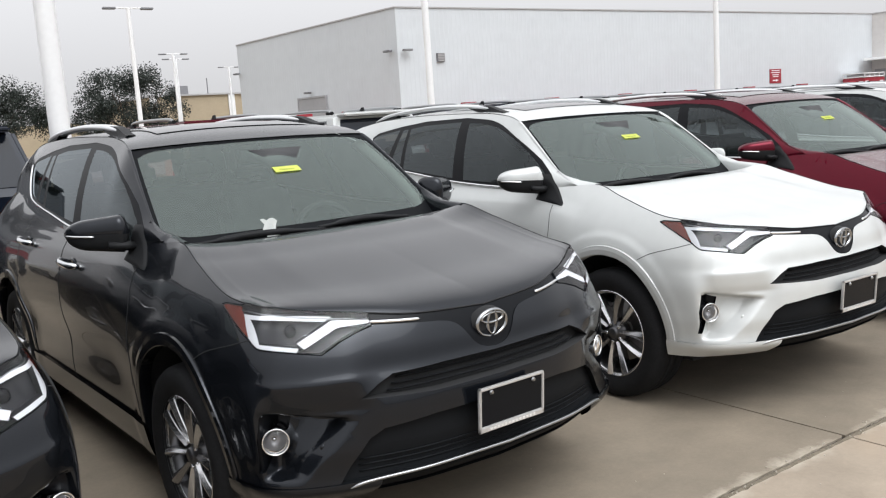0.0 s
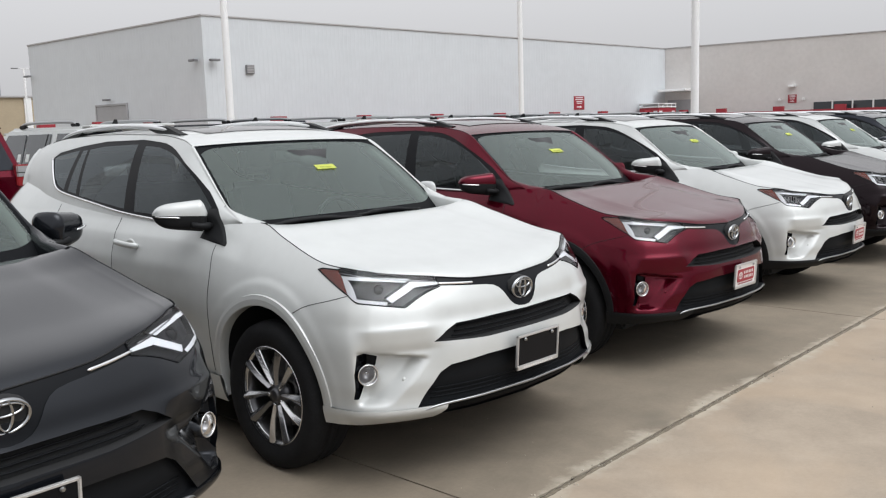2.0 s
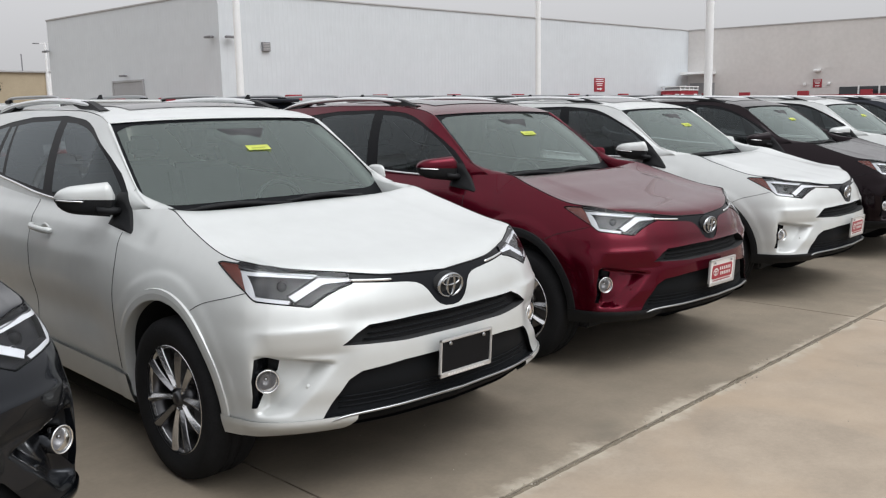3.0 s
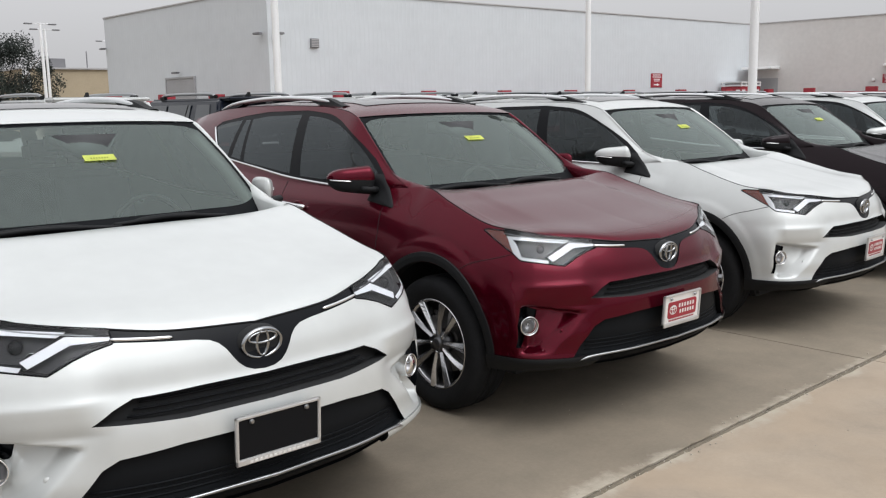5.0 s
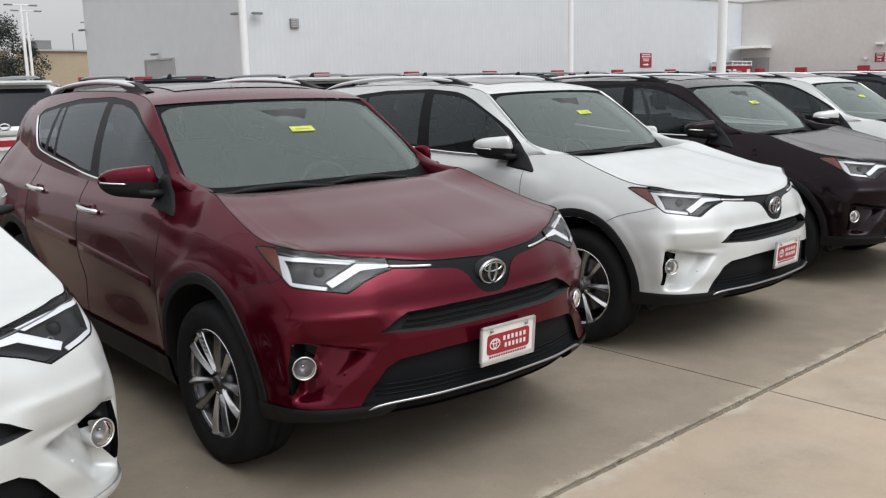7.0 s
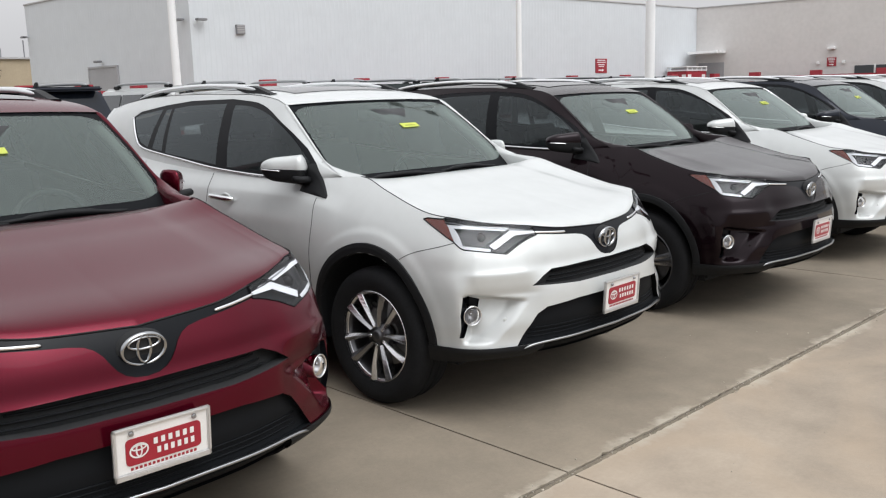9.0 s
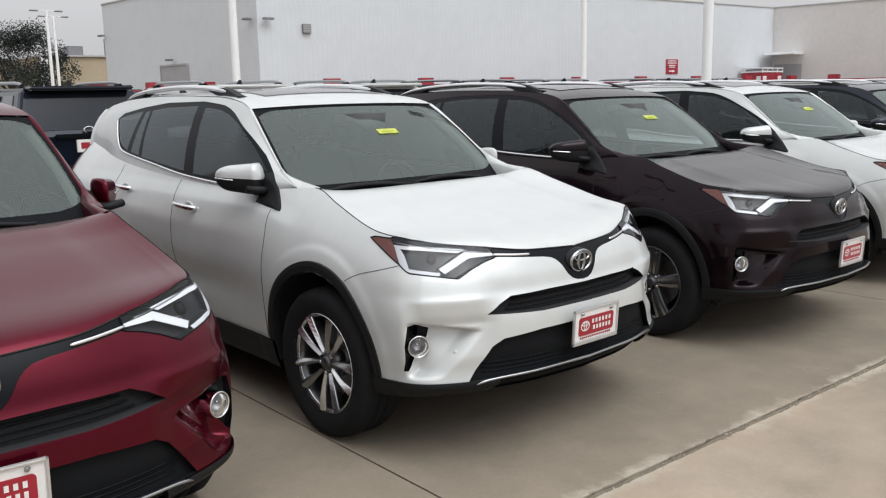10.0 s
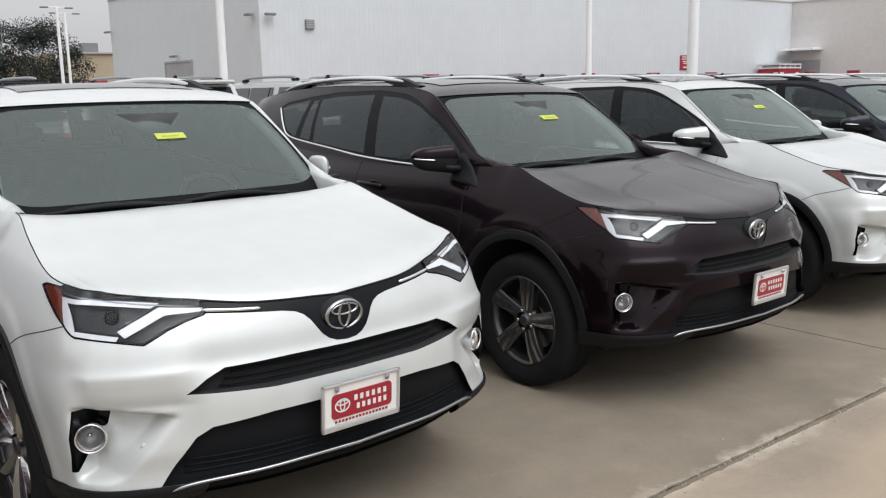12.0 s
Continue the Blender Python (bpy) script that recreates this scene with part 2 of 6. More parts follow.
def take(bm, faces, into=None):
    """Moves faces of bm into a bmesh of their own (with their kept normals)."""
    src = bm.verts.layers.float_vector["n"]
    if into is None:
        into = bmesh.new()
        into.verts.layers.float_vector.new("n")
    dst = into.verts.layers.float_vector["n"]
    seen = {}
    for f in faces:
        vs = []
        for v in f.verts:
            if v not in seen:
                w = into.verts.new(v.co)
                w[dst] = v[src]
                seen[v] = w
            vs.append(seen[v])
        into.faces.new(vs)
    bmesh.ops.delete(bm, geom=faces, context="FACES")
    return into


def keep_normals(bm):
    bm.normal_update()
    lay = bm.verts.layers.float_vector.new("n")
    for v in bm.verts:
        v[lay] = v.normal
    return bm


def kept(bm):
    lay = bm.verts.layers.float_vector["n"]
    out = []
    for v in bm.verts:
        n = Vector(v[lay])
        out.append(n.normalized() if n.length > 1e-6 else v.normal.copy())
    return out


def shift(bm, d):
    """Moves a patch along its own normals."""
    for v, n in zip(list(bm.verts), kept(bm)):
        v.co += n * d
    return bm


def recess(bm, vec):
    """Sinks a patch by vec and closes the sides of the pocket."""
    lay = bm.verts.layers.float_vector["n"]
    vec = Vector(vec)
    edges = [e for e in bm.edges if len(e.link_faces) == 1]
    rim = {}
    for e in edges:
        for v in e.verts:
            if v not in rim:
                rim[v] = bm.verts.new(v.co)
                rim[v][lay] = v[lay]
    made = set(rim.values())
    for v in list(bm.verts):
        if v not in made:
            v.co += vec
    for e in edges:
        a, b = e.verts
        bm.faces.new((a, b, rim[b], rim[a]))
    return bm


def proud(bm, d):
    """Lifts a patch along its normals and closes its edges."""
    lay = bm.verts.layers.float_vector["n"]
    edges = [e for e in bm.edges if len(e.link_faces) == 1]
    rim = {}
    for e in edges:
        for v in e.verts:
            if v not in rim:
                rim[v] = bm.verts.new(v.co)
                rim[v][lay] = v[lay]
    made = set(rim.values())
    for v in list(bm.verts):
        if v not in made:
            v.co += Vector(v[lay]).normalized() * d
    for e in edges:
        a, b = e.verts
        bm.faces.new((a, b, rim[b], rim[a]))
    return bm
# ---------------------------------------------------------------- the crossover car: shape
# nose at y = 0, facing -y, on the ground at z = 0
HUB_F, HUB_R, HUB_Z = 0.882, 3.54, 0.355
S_KNOTS = [0, .06, .12, .16, .20, .24, .28, .33, .40, .50, .60, .70, .76, .82, .87, .91, .95, 1.0]
plan_x = spline(S_KNOTS, [0, .30, .55, .71, .81, .868, .900, .916, .912, .908, .908, .912, .916, .908, .88, .79, .50, 0])
plan_y = spline(S_KNOTS, [0, .025, .095, .17, .25, .345, .53, .88, 1.27, 1.98, 2.63, 3.26, 3.63, 3.98, 4.27, 4.44, 4.52, 4.54])
top_z = spline([0, .06, .12, .16, .20, .24, .28, .33, .37, .40, .45, .5, .6, .7, .76, .82, .87, .91, .95, 1.0],
               [.893, .908, .938, .955, .970, .983, 1.000, 1.090, 1.150, 1.140, 1.112, 1.112, 1.13, 1.165, 1.20, 1.25, 1.28, 1.25, 1.2, 1.18])
bot_z = spline([0, .12, .17, .22, .26, .4, .7, .85, 1.0], [.326, .326, .324, .318, .312, .255, .265, .27, .28])
top_in = spline([0, .06, .12, .16, .20, .24, .28, .33, .37, .40, .45, .56, .66, .76, .87, 1.0],
                [.075, .085, .110, .130, .130, .115, .122, .165, .190, .150, .097, .098, .125, .180, .25, .12])
low_front = spline([.28, .32, .355, .375, .42, .50, .60, .66, .71, .76, .82, 1.2], [.15, .075, .022, .006, .012, 0, .004, .010, .022, .034, .030, .030])
low_side = spline([.20, .28, .40, .55, .70, .85, 1.3], [.085, .055, .035, .018, .004, 0, 0])


def smooth01(a, b, x):
    """0 at a, 1 at b, smooth between; a may be the larger."""
    t = min(max((x - a) / (b - a), 0), 1)
    return t * t * (3 - 2 * t)


def shell(s, v):
    """A point of the lower body: s round the plan from the nose to the tail, v from sill to hood edge or belt."""
    z = bot_z(s) + (top_z(s) - bot_z(s)) * v
    x, y = plan_x(s), plan_y(s)
    e = 0.004
    before = abs(s - e)
    tx, ty = plan_x(min(s + e, 1)) - math.copysign(plan_x(before), s - e), plan_y(min(s + e, 1)) - plan_y(before)
    ln = math.hypot(tx, ty)
    nx, ny = -ty / ln, tx / ln
    k = smooth01(.17, .30, s)
    inset = low_front(z) * (1 - k) + low_side(z) * k
    r = min(max((v - .35) / .65, 0), 1)
    inset += top_in(s) * r ** (3 - .5 * smooth01(.22, .28, s) * (1 - smooth01(.36, .43, s)))
    # hollow of the doors, and the crease above it
    d = smooth01(.40, .46, s) * (1 - smooth01(.66, .71, s))
    inset += d * .022 * math.exp(-((z - .60) / .11) ** 2)
    inset -= d * .004 * math.exp(-((z - .90) / .05) ** 2)
    # shoulder crease along the doors, fading out on the fender
    rise = z - (.965 + .072 * smooth01(1.10, 1.50, y))
    inset += smooth01(.365, .41, s) * (1 - smooth01(.80, .86, s)) * .24 * min(max(rise, 0), .07)
    # nose corners: an edge under the lamps, leaning back down to the brow; under it the pocket of
    # the fog lamps, whose floor rises to the slanting bar
    if s < .27:
        corner = smooth01(.47, .60, x) * (1 - smooth01(.80, .86, x))
        inset += corner * float(np.interp(z, [.42, .55, .635, .735, .80, .88], [0, .018, .026, -.020, -.010, 0]))
        ridge = .535 + (.644 - z) * .88
        foot = .629 + (.604 - z) * .976
        brow = .608 + .15 * (x - .63)
        depth = .060 * min(max((x - ridge) / (foot - ridge), 0), 1) + .020 * min(max((x - foot) / .09, 0), 1)
        inset += depth * smooth01(brow + .006, brow - .014, z) * smooth01(.406, .430, z) * (1 - smooth01(.824, .848, x))
    # flat flares round the wheels, standing proud of the fenders
    if s > .23:
        for hy in (HUB_F, HUB_R):
            q = math.hypot(y - hy - .018, z - HUB_Z - .035)
            flat = x - .914 + .12 * max(0, z - .70) + .10 * max(0, .50 - y)
            k = 1 - smooth01(.492, .532, q)
            inset = inset * (1 - k) + max(min(inset - .001, flat), inset - .005) * k
    return Vector((x + nx * inset, y + ny * inset, z))


N1, N2, NV = 76, 36, 80
S_ALL = list(np.linspace(0, .24, N1 + 1)) + list(np.linspace(.24, .37, N2 + 1))[1:] + list(np.linspace(.37, .44, 19))[1:] + list(np.linspace(.44, 1, 79))[1:]
V_ALL = list(np.linspace(0, 1, NV + 1))


def mirror(p):
    return Vector((-p[0], p[1], p[2]))


def build_shell():
    """The painted lower shell with the hood; hood faces carry material index 1."""
    bm = bmesh.new()
    half = [[shell(s, v) for s in S_ALL] for v in V_ALL]
    rows = [[mirror(p) for p in row[:0:-1]] + row for row in half]
    grid(bm, rows)
    edge = half[-1]
    front = [mirror(p) for p in edge[N1:0:-1]] + edge[:N1 + 1]
    side = edge[N1:N1 + N2 + 1]
    ye, ze, xe = side[-1].y, side[-1].z, side[-1].x
    rows = []
    for j in range(N2 + 1):
        c = j / N2
        row = []
        for i in range(2 * N1 + 1):
            a = -1 + i / N1
            f = front[i]
            aa = (f.x / front[-1].x)
            rear = Vector((aa * xe, 1.125 + (ye - 1.125) * aa * aa, ze - .032 * (1 - aa ** 6)))
            rt, lf = side[j], mirror(side[j])
            u = (aa + 1) / 2
            lin = f * (1 - c) + rear * c
            sid = lf * (1 - u) + rt * u
            bil = mirror(side[0]) * (1 - u) * (1 - c) + side[0] * u * (1 - c) + mirror(side[-1]) * (1 - u) * c + side[-1] * u * c
            p = lin + sid - bil
            if 0 < c < 1 and abs(aa) < 1:
                crown = (1 - aa * aa) ** .8
                p.z += .046 * math.sin(math.pi * c ** .58) * crown
                p.z += .0045 * (1 - smooth01(.60, .74, abs(aa))) * smooth01(.20, .62, c) * (1 - smooth01(.90, 1.0, c))
            row.append(p)
        rows.append(row)
    n0 = len(bm.faces)
    grid(bm, rows)
    for f in list(bm.faces)[n0:]:
        f.material_index = 1
    bmesh.ops.remove_doubles(bm, verts=bm.verts, dist=1e-4)
    bmesh.ops.recalc_face_normals(bm, faces=bm.faces)
    keep_normals(bm)
    hood = take(bm, [f for f in bm.faces if f.material_index == 1])
    bm.normal_update()
    hood.normal_update()
    rear = [Vector((a * xe, 1.125 + (ye - 1.125) * a * a, ze - .032 * (1 - a ** 6))) for a in np.linspace(-1, 1, 33)]
    return bm, hood, rear


# roof line and belt line along the car
ROOF_Y = [1.24, 1.434, 1.658, 1.85, 2.0, 2.3, 3.0, 3.6, 4.0, 4.28]
roof_x = spline(ROOF_Y, [.752, .722, .688, .653, .625, .600, .585, .567, .545, .500])
roof_z = spline(ROOF_Y, [1.148, 1.232, 1.392, 1.525, 1.562, 1.590, 1.602, 1.588, 1.553, 1.520])
BELT = [shell(s, 1) for s in np.linspace(.385, .90, 80)]
BELT_Y = [p.y for p in BELT]


def belt(y):
    return float(np.interp(y, BELT_Y, [p.x for p in BELT])), float(np.interp(y, BELT_Y, [p.z for p in BELT]))


def cabin_side(sign):
    """Side of the cabin between belt and roof line."""
    bm = bmesh.new()
    rows = []
    for y in np.linspace(1.245, 4.32, 118):
        bx, bz = belt(y)
        tx, tz = roof_x(y), roof_z(y)
        row = []
        for k in range(19):
            w = k / 18
            x = bx + (tx - bx) * w + .022 * min(1, (tz - bz) / .20) * math.sin(math.pi * w) - .012 * max(0, w - .8) / .2
            z = bz + (tz - bz) * w
            row.append((sign * x, y, z))
        rows.append(row)
    grid(bm, rows)
    bmesh.ops.recalc_face_normals(bm, faces=bm.faces)
    bm.normal_update()
    if sum(f.normal.x for f in bm.faces) * sign < 0:
        bmesh.ops.reverse_faces(bm, faces=bm.faces)
    return keep_normals(bm)


def roof_patch():
    bm = bmesh.new()
    rows = []
    for c in np.linspace(0, 1, 60):
        row = []
        for a in np.linspace(-1, 1, 41):
            y = (1.808 + .030 * a * a) * (1 - c) + (4.28 - .09 * a * a) * c
            k = 1 - abs(a) ** 2.4
            ys = y + .025 * (1 - a * a) * (1 - c) ** 6
            row.append((a * (roof_x(ys) - .012), y, roof_z(ys) + .004 + (.038 - .010 * c) * k * (.45 + .55 * smooth01(0, .16, c)) - .06 * smooth01(.85, 1, c) ** 2))
        rows.append(row)
    grid(bm, rows)
    bmesh.ops.recalc_face_normals(bm, faces=bm.faces)
    bm.normal_update()
    if sum(f.normal.z for f in bm.faces) < 0:
        bmesh.ops.reverse_faces(bm, faces=bm.faces)
    return keep_normals(bm)


def screen(a, b):
    """A point of the windscreen: a across, b up."""
    lo = Vector((.726 * a, 1.185 + .100 * a * a, 1.092 - .004 * a * a))
    hi = Vector((.630 * a, 1.815 + .022 * a * a, 1.534 - .018 * a * a))
    p = lo.lerp(hi, b)
    k = 4 * b * (1 - b)
    return p + Vector((.012 * a * k, -.010 * k, .014 * k))


def back_patch():
    """Tailgate from the roof's end down to the rear of the shell."""
    bm = bmesh.new()
    low = [shell(s, 1) for s in np.linspace(1, .872, 12)]
    rows = []
    for i in range(-11, 12):
        p = low[abs(i)]
        a = i / 11
        p = Vector((math.copysign(p.x, i) if i else 0, p.y, p.z))
        q = Vector((.52 * a, 4.21 - .06 * a * a, 1.50 - .02 * a * a))
        rows.append([p.lerp(q, w) + Vector((0, .05 * math.sin(math.pi * w), 0)) for w in np.linspace(0, 1, 12)])
    grid(bm, rows)
    bmesh.ops.recalc_face_normals(bm, faces=bm.faces)
    bm.normal_update()
    if sum(f.normal.y for f in bm.faces) < 0:
        bmesh.ops.reverse_faces(bm, faces=bm.faces)
    return keep_normals(bm)


def take_copy(bm, faces):
    """A bmesh of its own with a copy of these faces and their kept normals."""
    src = bm.verts.layers.float_vector["n"]
    out = bmesh.new()
    dst = out.verts.layers.float_vector.new("n")
    seen = {}
    for f in faces:
        vs = []
        for v in f.verts:
            if v not in seen:
                seen[v] = out.verts.new(v.co)
                seen[v][dst] = v[src]
            vs.append(seen[v])
        out.faces.new(vs)
    return out


# ---------------------------------------------------------------- the crossover car: parts
PARTS = []          # (name, mesh, parent part's name or "", label, tag)
TINTED = set()      # names of meshes that take the car's paint


def keep_part(name, bm, mat, parent="", label="", tag="", smooth=True, painted=False, carved=False):
    me = mesh_of(name, bm, mat, smooth, kept(bm) if carved else None)
    bm.free()
    if painted:
        TINTED.add(me.name)
    PARTS.append((name, me, parent, label, tag))
    return me


class Skin:
    """Finds the outer skin of the shell along a view direction."""

    def __init__(self, bm):
        from mathutils.bvhtree import BVHTree
        self.tree = BVHTree.FromBMesh(bm)

    def front(self, x, z):
        hit = self.tree.ray_cast(Vector((x, -1, z)), Vector((0, 1, 0)))
        return hit[0]

    def side(self, sign, y, z):
        hit = self.tree.ray_cast(Vector((sign * 2, y, z)), Vector((-sign, 0, 0)))
        return hit[0]

    def top(self, x, y):
        hit = self.tree.ray_cast(Vector((x, y, 3)), Vector((0, 0, -1)))
        return hit[0]


def along(skin, pts, view, sign=1, n=24, lift=0.0):
    """A path of flat points laid on the skin."""
    flat = catmull([(p[0], p[1], 0) for p in pts], n)
    out = []
    for p in flat:
        if view == "front":
            h = skin.front(sign * p.x, p.y)
            d = Vector((0, -lift, 0))
        elif view == "side":
            h = skin.side(sign, p.x, p.y)
            d = Vector((sign * lift, 0, 0))
        else:
            h = skin.top(sign * p.x, p.y)
            d = Vector((0, 0, lift))
        if h is not None:
            out.append(h + d)
    return out


def build_car_parts():
    shell_bm, hood_bm, hood_rear = build_shell()
    skin = Skin(shell_bm)
    sides = {s: cabin_side(s) for s in (-1, 1)}
    cab_skin = {s: Skin(sides[s]) for s in (-1, 1)}
    roof_bm = roof_patch()
    roof_skin = Skin(roof_bm)

    def front_only(c, n):
        return n.y < -.05 and c.y < .75

    # wheel openings
    for hy in (HUB_F, HUB_R):
        for s in (-1, 1):
            ring = [(hy + .012 + .402 * math.cos(a), HUB_Z + .035 + .402 * math.sin(a)) for a in np.linspace(0, 2 * math.pi, 29)[:-1]]
            faces = carve(shell_bm, ring, "x", lambda c, n, s=s: c.x * s > .5)
            bmesh.ops.delete(shell_bm, geom=faces, context="FACES")
            # lip, inner liner
            arc = [(hy + .012 + .418 * math.cos(a), HUB_Z + .035 + .418 * math.sin(a)) for a in np.linspace(-.33, math.pi + (.10 if hy < 2 else .33), 72)]
            path = [h for h in (skin.side(s, *p) for p in arc) if h is not None]
            bm = bmesh.new()
            rows = []
            for p in path:
                rad = Vector((0, p.y - hy - .012, p.z - HUB_Z - .035)).normalized()
                o = Vector((s, 0, 0))
                rows.append([p + rad * .034 + o * -.006, p + rad * .032 + o * .004, p + rad * .012 + o * .0075, p - rad * .014 + o * .006, p - rad * .018 + o * .003, p - rad * .020 - o * .02, p - rad * .020 - o * .045])
            grid(bm, rows)
            bmesh.ops.recalc_face_normals(bm, faces=bm.faces)
            keep_part("wheel_arch_trim", bm, BLACK, tag="arch", smooth=False)
            bm = bmesh.new()
            rows = []
            for a in np.linspace(-.25, math.pi + (.08 if hy < 2 else .25), 24):
                rows.append([(s * x, hy + .012 + r * math.cos(a), HUB_Z + .035 + r * math.sin(a)) for x, r in ((.868, .418), (.80, .43), (.60, .43), (.58, .05))])
            grid(bm, rows)
            keep_part("wheel_liner", bm, VOID)

    # pockets in the nose
    def nose(polys):
        """Takes these outlines and their mirror images out of the nose."""
        made = None
        for p in polys + [[(-x, z) for x, z in p] for p in polys]:
            made = take(shell_bm, carve(shell_bm, p, "y", front_only), made)
        bmesh.ops.remove_doubles(made, verts=made.verts, dist=2e-5)
        return made

    # upper slot, between the emblem and the plate
    slot = nose([[(0, .655), (.28, .652), (.545, .665), (.484, .705), (.425, .731), (.22, .736), (0, .736)]])
    recess(slot, (0, .055, 0))
    keep_part("upper_grille", slot, VOID, label="black slot grille", smooth=False)
    for k in range(3):
        bm = bmesh.new()
        z = .672 + .019 * k
        w = .44 - .02 * k
        tube(bm, [(x, skin.front(x, z).y + .040, z) for x in np.linspace(-w, w, 25)], .0050, 6, .8)
        keep_part("grille_bar", bm, GRILLE, "upper_grille")
    # lower intake
    low = nose([[(0, .392), (.642, .388), (.590, .455), (.545, .522), (.485, .559), (.30, .576), (0, .580)]])
    recess(low, (0, .030, 0))
    keep_part("lower_grille", low, GRILLE, label="black plastic lower intake", smooth=False)
    for k in range(3):
        bm = bmesh.new()
        z = .414 + .020 * k
        w = .56
        tube(bm, [(x, skin.front(x, z).y + .028, z) for x in np.linspace(-w, w, 25)], .0045, 6, .8)
        keep_part("grille_bar", bm, GRILLE, "lower_grille")
    # bright skid edge
    bm = bmesh.new()
    path = along(skin, [(-.62, .370), (-.54, .388), (-.28, .396), (0, .398), (.28, .396), (.54, .388), (.62, .370)], "front", 1, 41, .006)
    tube(bm, path, [.002 + .0065 * min(1, min(k, 40 - k) / 4) for k in range(41)], 8, .75)
    keep_part("skid_trim", bm, SATIN, label="satin silver skid strip")
    # fog lamp pockets
    for s in (-1, 1):
        fog = [(.828, .633), (.775, .629), (.712, .607), (.722, .570), (.822, .438), (.838, .438), (.842, .55)]
        faces = carve(shell_bm, [(s * x, z) for x, z in fog], "y", front_only)
        bez = take(shell_bm, faces)
        recess(bez, (-s * .012, .020, 0))
        keep_part("fog_bezel", bez, PIANO, label="black fog lamp surround", smooth=False)
        c = Vector((s * .782, .288, .541))
        turn = Matrix.Translation(c + Vector((0, .004, 0))) @ pose(0, 0, 0, 0, 0, s * 22) @ pose(0, 0, 0, 0, 0, -90)
        bm = bmesh.new()
        lathe(bm, [(.042, .010), (.0445, .014), (.0475, .011), (.049, 0), (.049, -.05)], 28)
        bm.transform(turn)
        keep_part("fog_ring", bm, CHROME, "fog_bezel")
        bm = bmesh.new()
        lathe(bm, [(.0005, -.034), (.012, -.033), (.024, -.026), (.034, -.012), (.042, .009)], 28)
        bm.transform(turn)
        keep_part("fog_reflector", bm, FOG_BOWL, "fog_bezel")
        bm = bmesh.new()
        lathe(bm, [(.0005, .020), (.020, .018), (.034, .012), (.042, .004)], 28)
        bm.transform(turn)
        keep_part("fog_lens", bm, LENS, "fog_bezel")
        bm = bmesh.new()
        bmesh.ops.create_uvsphere(bm, u_segments=10, v_segments=6, radius=.008, matrix=Matrix.Translation(c + Vector((0, .012, .006))))
        keep_part("fog_bulb", bm, EMBLEM, "fog_bezel")

    # headlamps: housing, light guide, amber corner, projector, clear cover
    outer_edge = [(.02, .70), (.335, .855), (.372, .884), (.462, .926), (.578, .977), (.556, .983), (.470, .982), (.36, 1.02), (.02, 1.06)]
    amber_zone = [(.62, 1.05), (.470, 1.05), (.468, .984), (.424, .948), (.376, .892), (.362, .86), (.62, .86)]
    guides = [[(.792, .959), (.782, .944), (.584, .918), (.556, .931)],
              [(.812, .962), (.788, .960), (.781, .944), (.787, .868), (.806, .856)],
              [(.800, .869), (.800, .856), (.700, .833), (.688, .847)],
              [(.688, .862), (.674, .843), (.556, .896), (.562, .920)],
              [(.562, .920), (.556, .897), (.446, .899), (.446, .908)]]
    for s in (-1, 1):
        def inside(outline, c):
            """Whether a point lies within a side view outline."""
            odd = False
            for (y0, z0), (y1, z1) in zip(outline, outline[1:] + outline[:1]):
                if (z0 > c.z) != (z1 > c.z) and c.y < y0 + (y1 - y0) * (c.z - z0) / (z1 - z0):
                    odd = not odd
            return odd

        def edge_cut(bm, a, b):
            """Cuts bm along a side view line through a and b, near the lamp's outer corner."""
            faces = [f for f in bm.faces if (lambda c: c.x * s > .70 and .30 < c.y < .64 and c.z > .80)(f.calc_center_median())]
            geom = list({v for f in faces for v in f.verts}) + list({e for f in faces for e in f.edges}) + faces
            bmesh.ops.bisect_plane(bm, geom=geom, dist=1e-5, plane_co=Vector((0, a[0], a[1])), plane_no=Vector((0, a[1] - b[1], b[0] - a[0])).normalized())
        for a, b in zip(outer_edge[1:7], outer_edge[2:8]):
            edge_cut(shell_bm, a, b)

        def region(poly):
            return [f for f in carve(shell_bm, [(s * x, z) for x, z in poly], "y", front_only) if inside(outer_edge, f.calc_center_median())]
        lamp = None
        for poly in ([(.860, 1.02), (.560, 1.02), (.560, .856), (.632, .821), (.792, .850), (.860, .90)],
                     [(.560, .856), (.500, .877), (.500, 1.02), (.560, 1.02)], [(.500, .877), (.446, .890), (.446, 1.02), (.500, 1.02)]):
            lamp = take(shell_bm, region(poly), lamp)
        bmesh.ops.remove_doubles(lamp, verts=lamp.verts, dist=2e-5)
        rim = [[v.co.copy() for v in e.verts] for e in lamp.edges if len(e.link_faces) == 1]
        cover = lamp.copy()
        shift(cover, .003)
        for a, b in zip(amber_zone[1:5], amber_zone[2:6]):
            edge_cut(lamp, a, b)
        am = take(lamp, [f for f in lamp.faces if (lambda c: c.x * s > .70 and inside(amber_zone, c))(f.calc_center_median())])
        strips = None
        for g in guides:
            fs = carve(lamp, [(s * x, z) for x, z in g], "y", lambda c, n: True)
            if fs:
                strips = take(lamp, fs, strips)
        recess(lamp, (-s * .010, .028, 0))
        keep_part("headlamp", lamp, LAMP_DARK, label="clear-covered headlamp with white light guide", smooth=False)
        shift(strips, .0005)
        bmesh.ops.remove_doubles(strips, verts=strips.verts, dist=2e-5)
        keep_part("light_guide", strips, DRL, "headlamp", "white light guide", smooth=False)
        recess(am, (-s * .002, .006, 0))
        keep_part("side_marker", am, AMBER, "headlamp", "amber side marker", smooth=False)
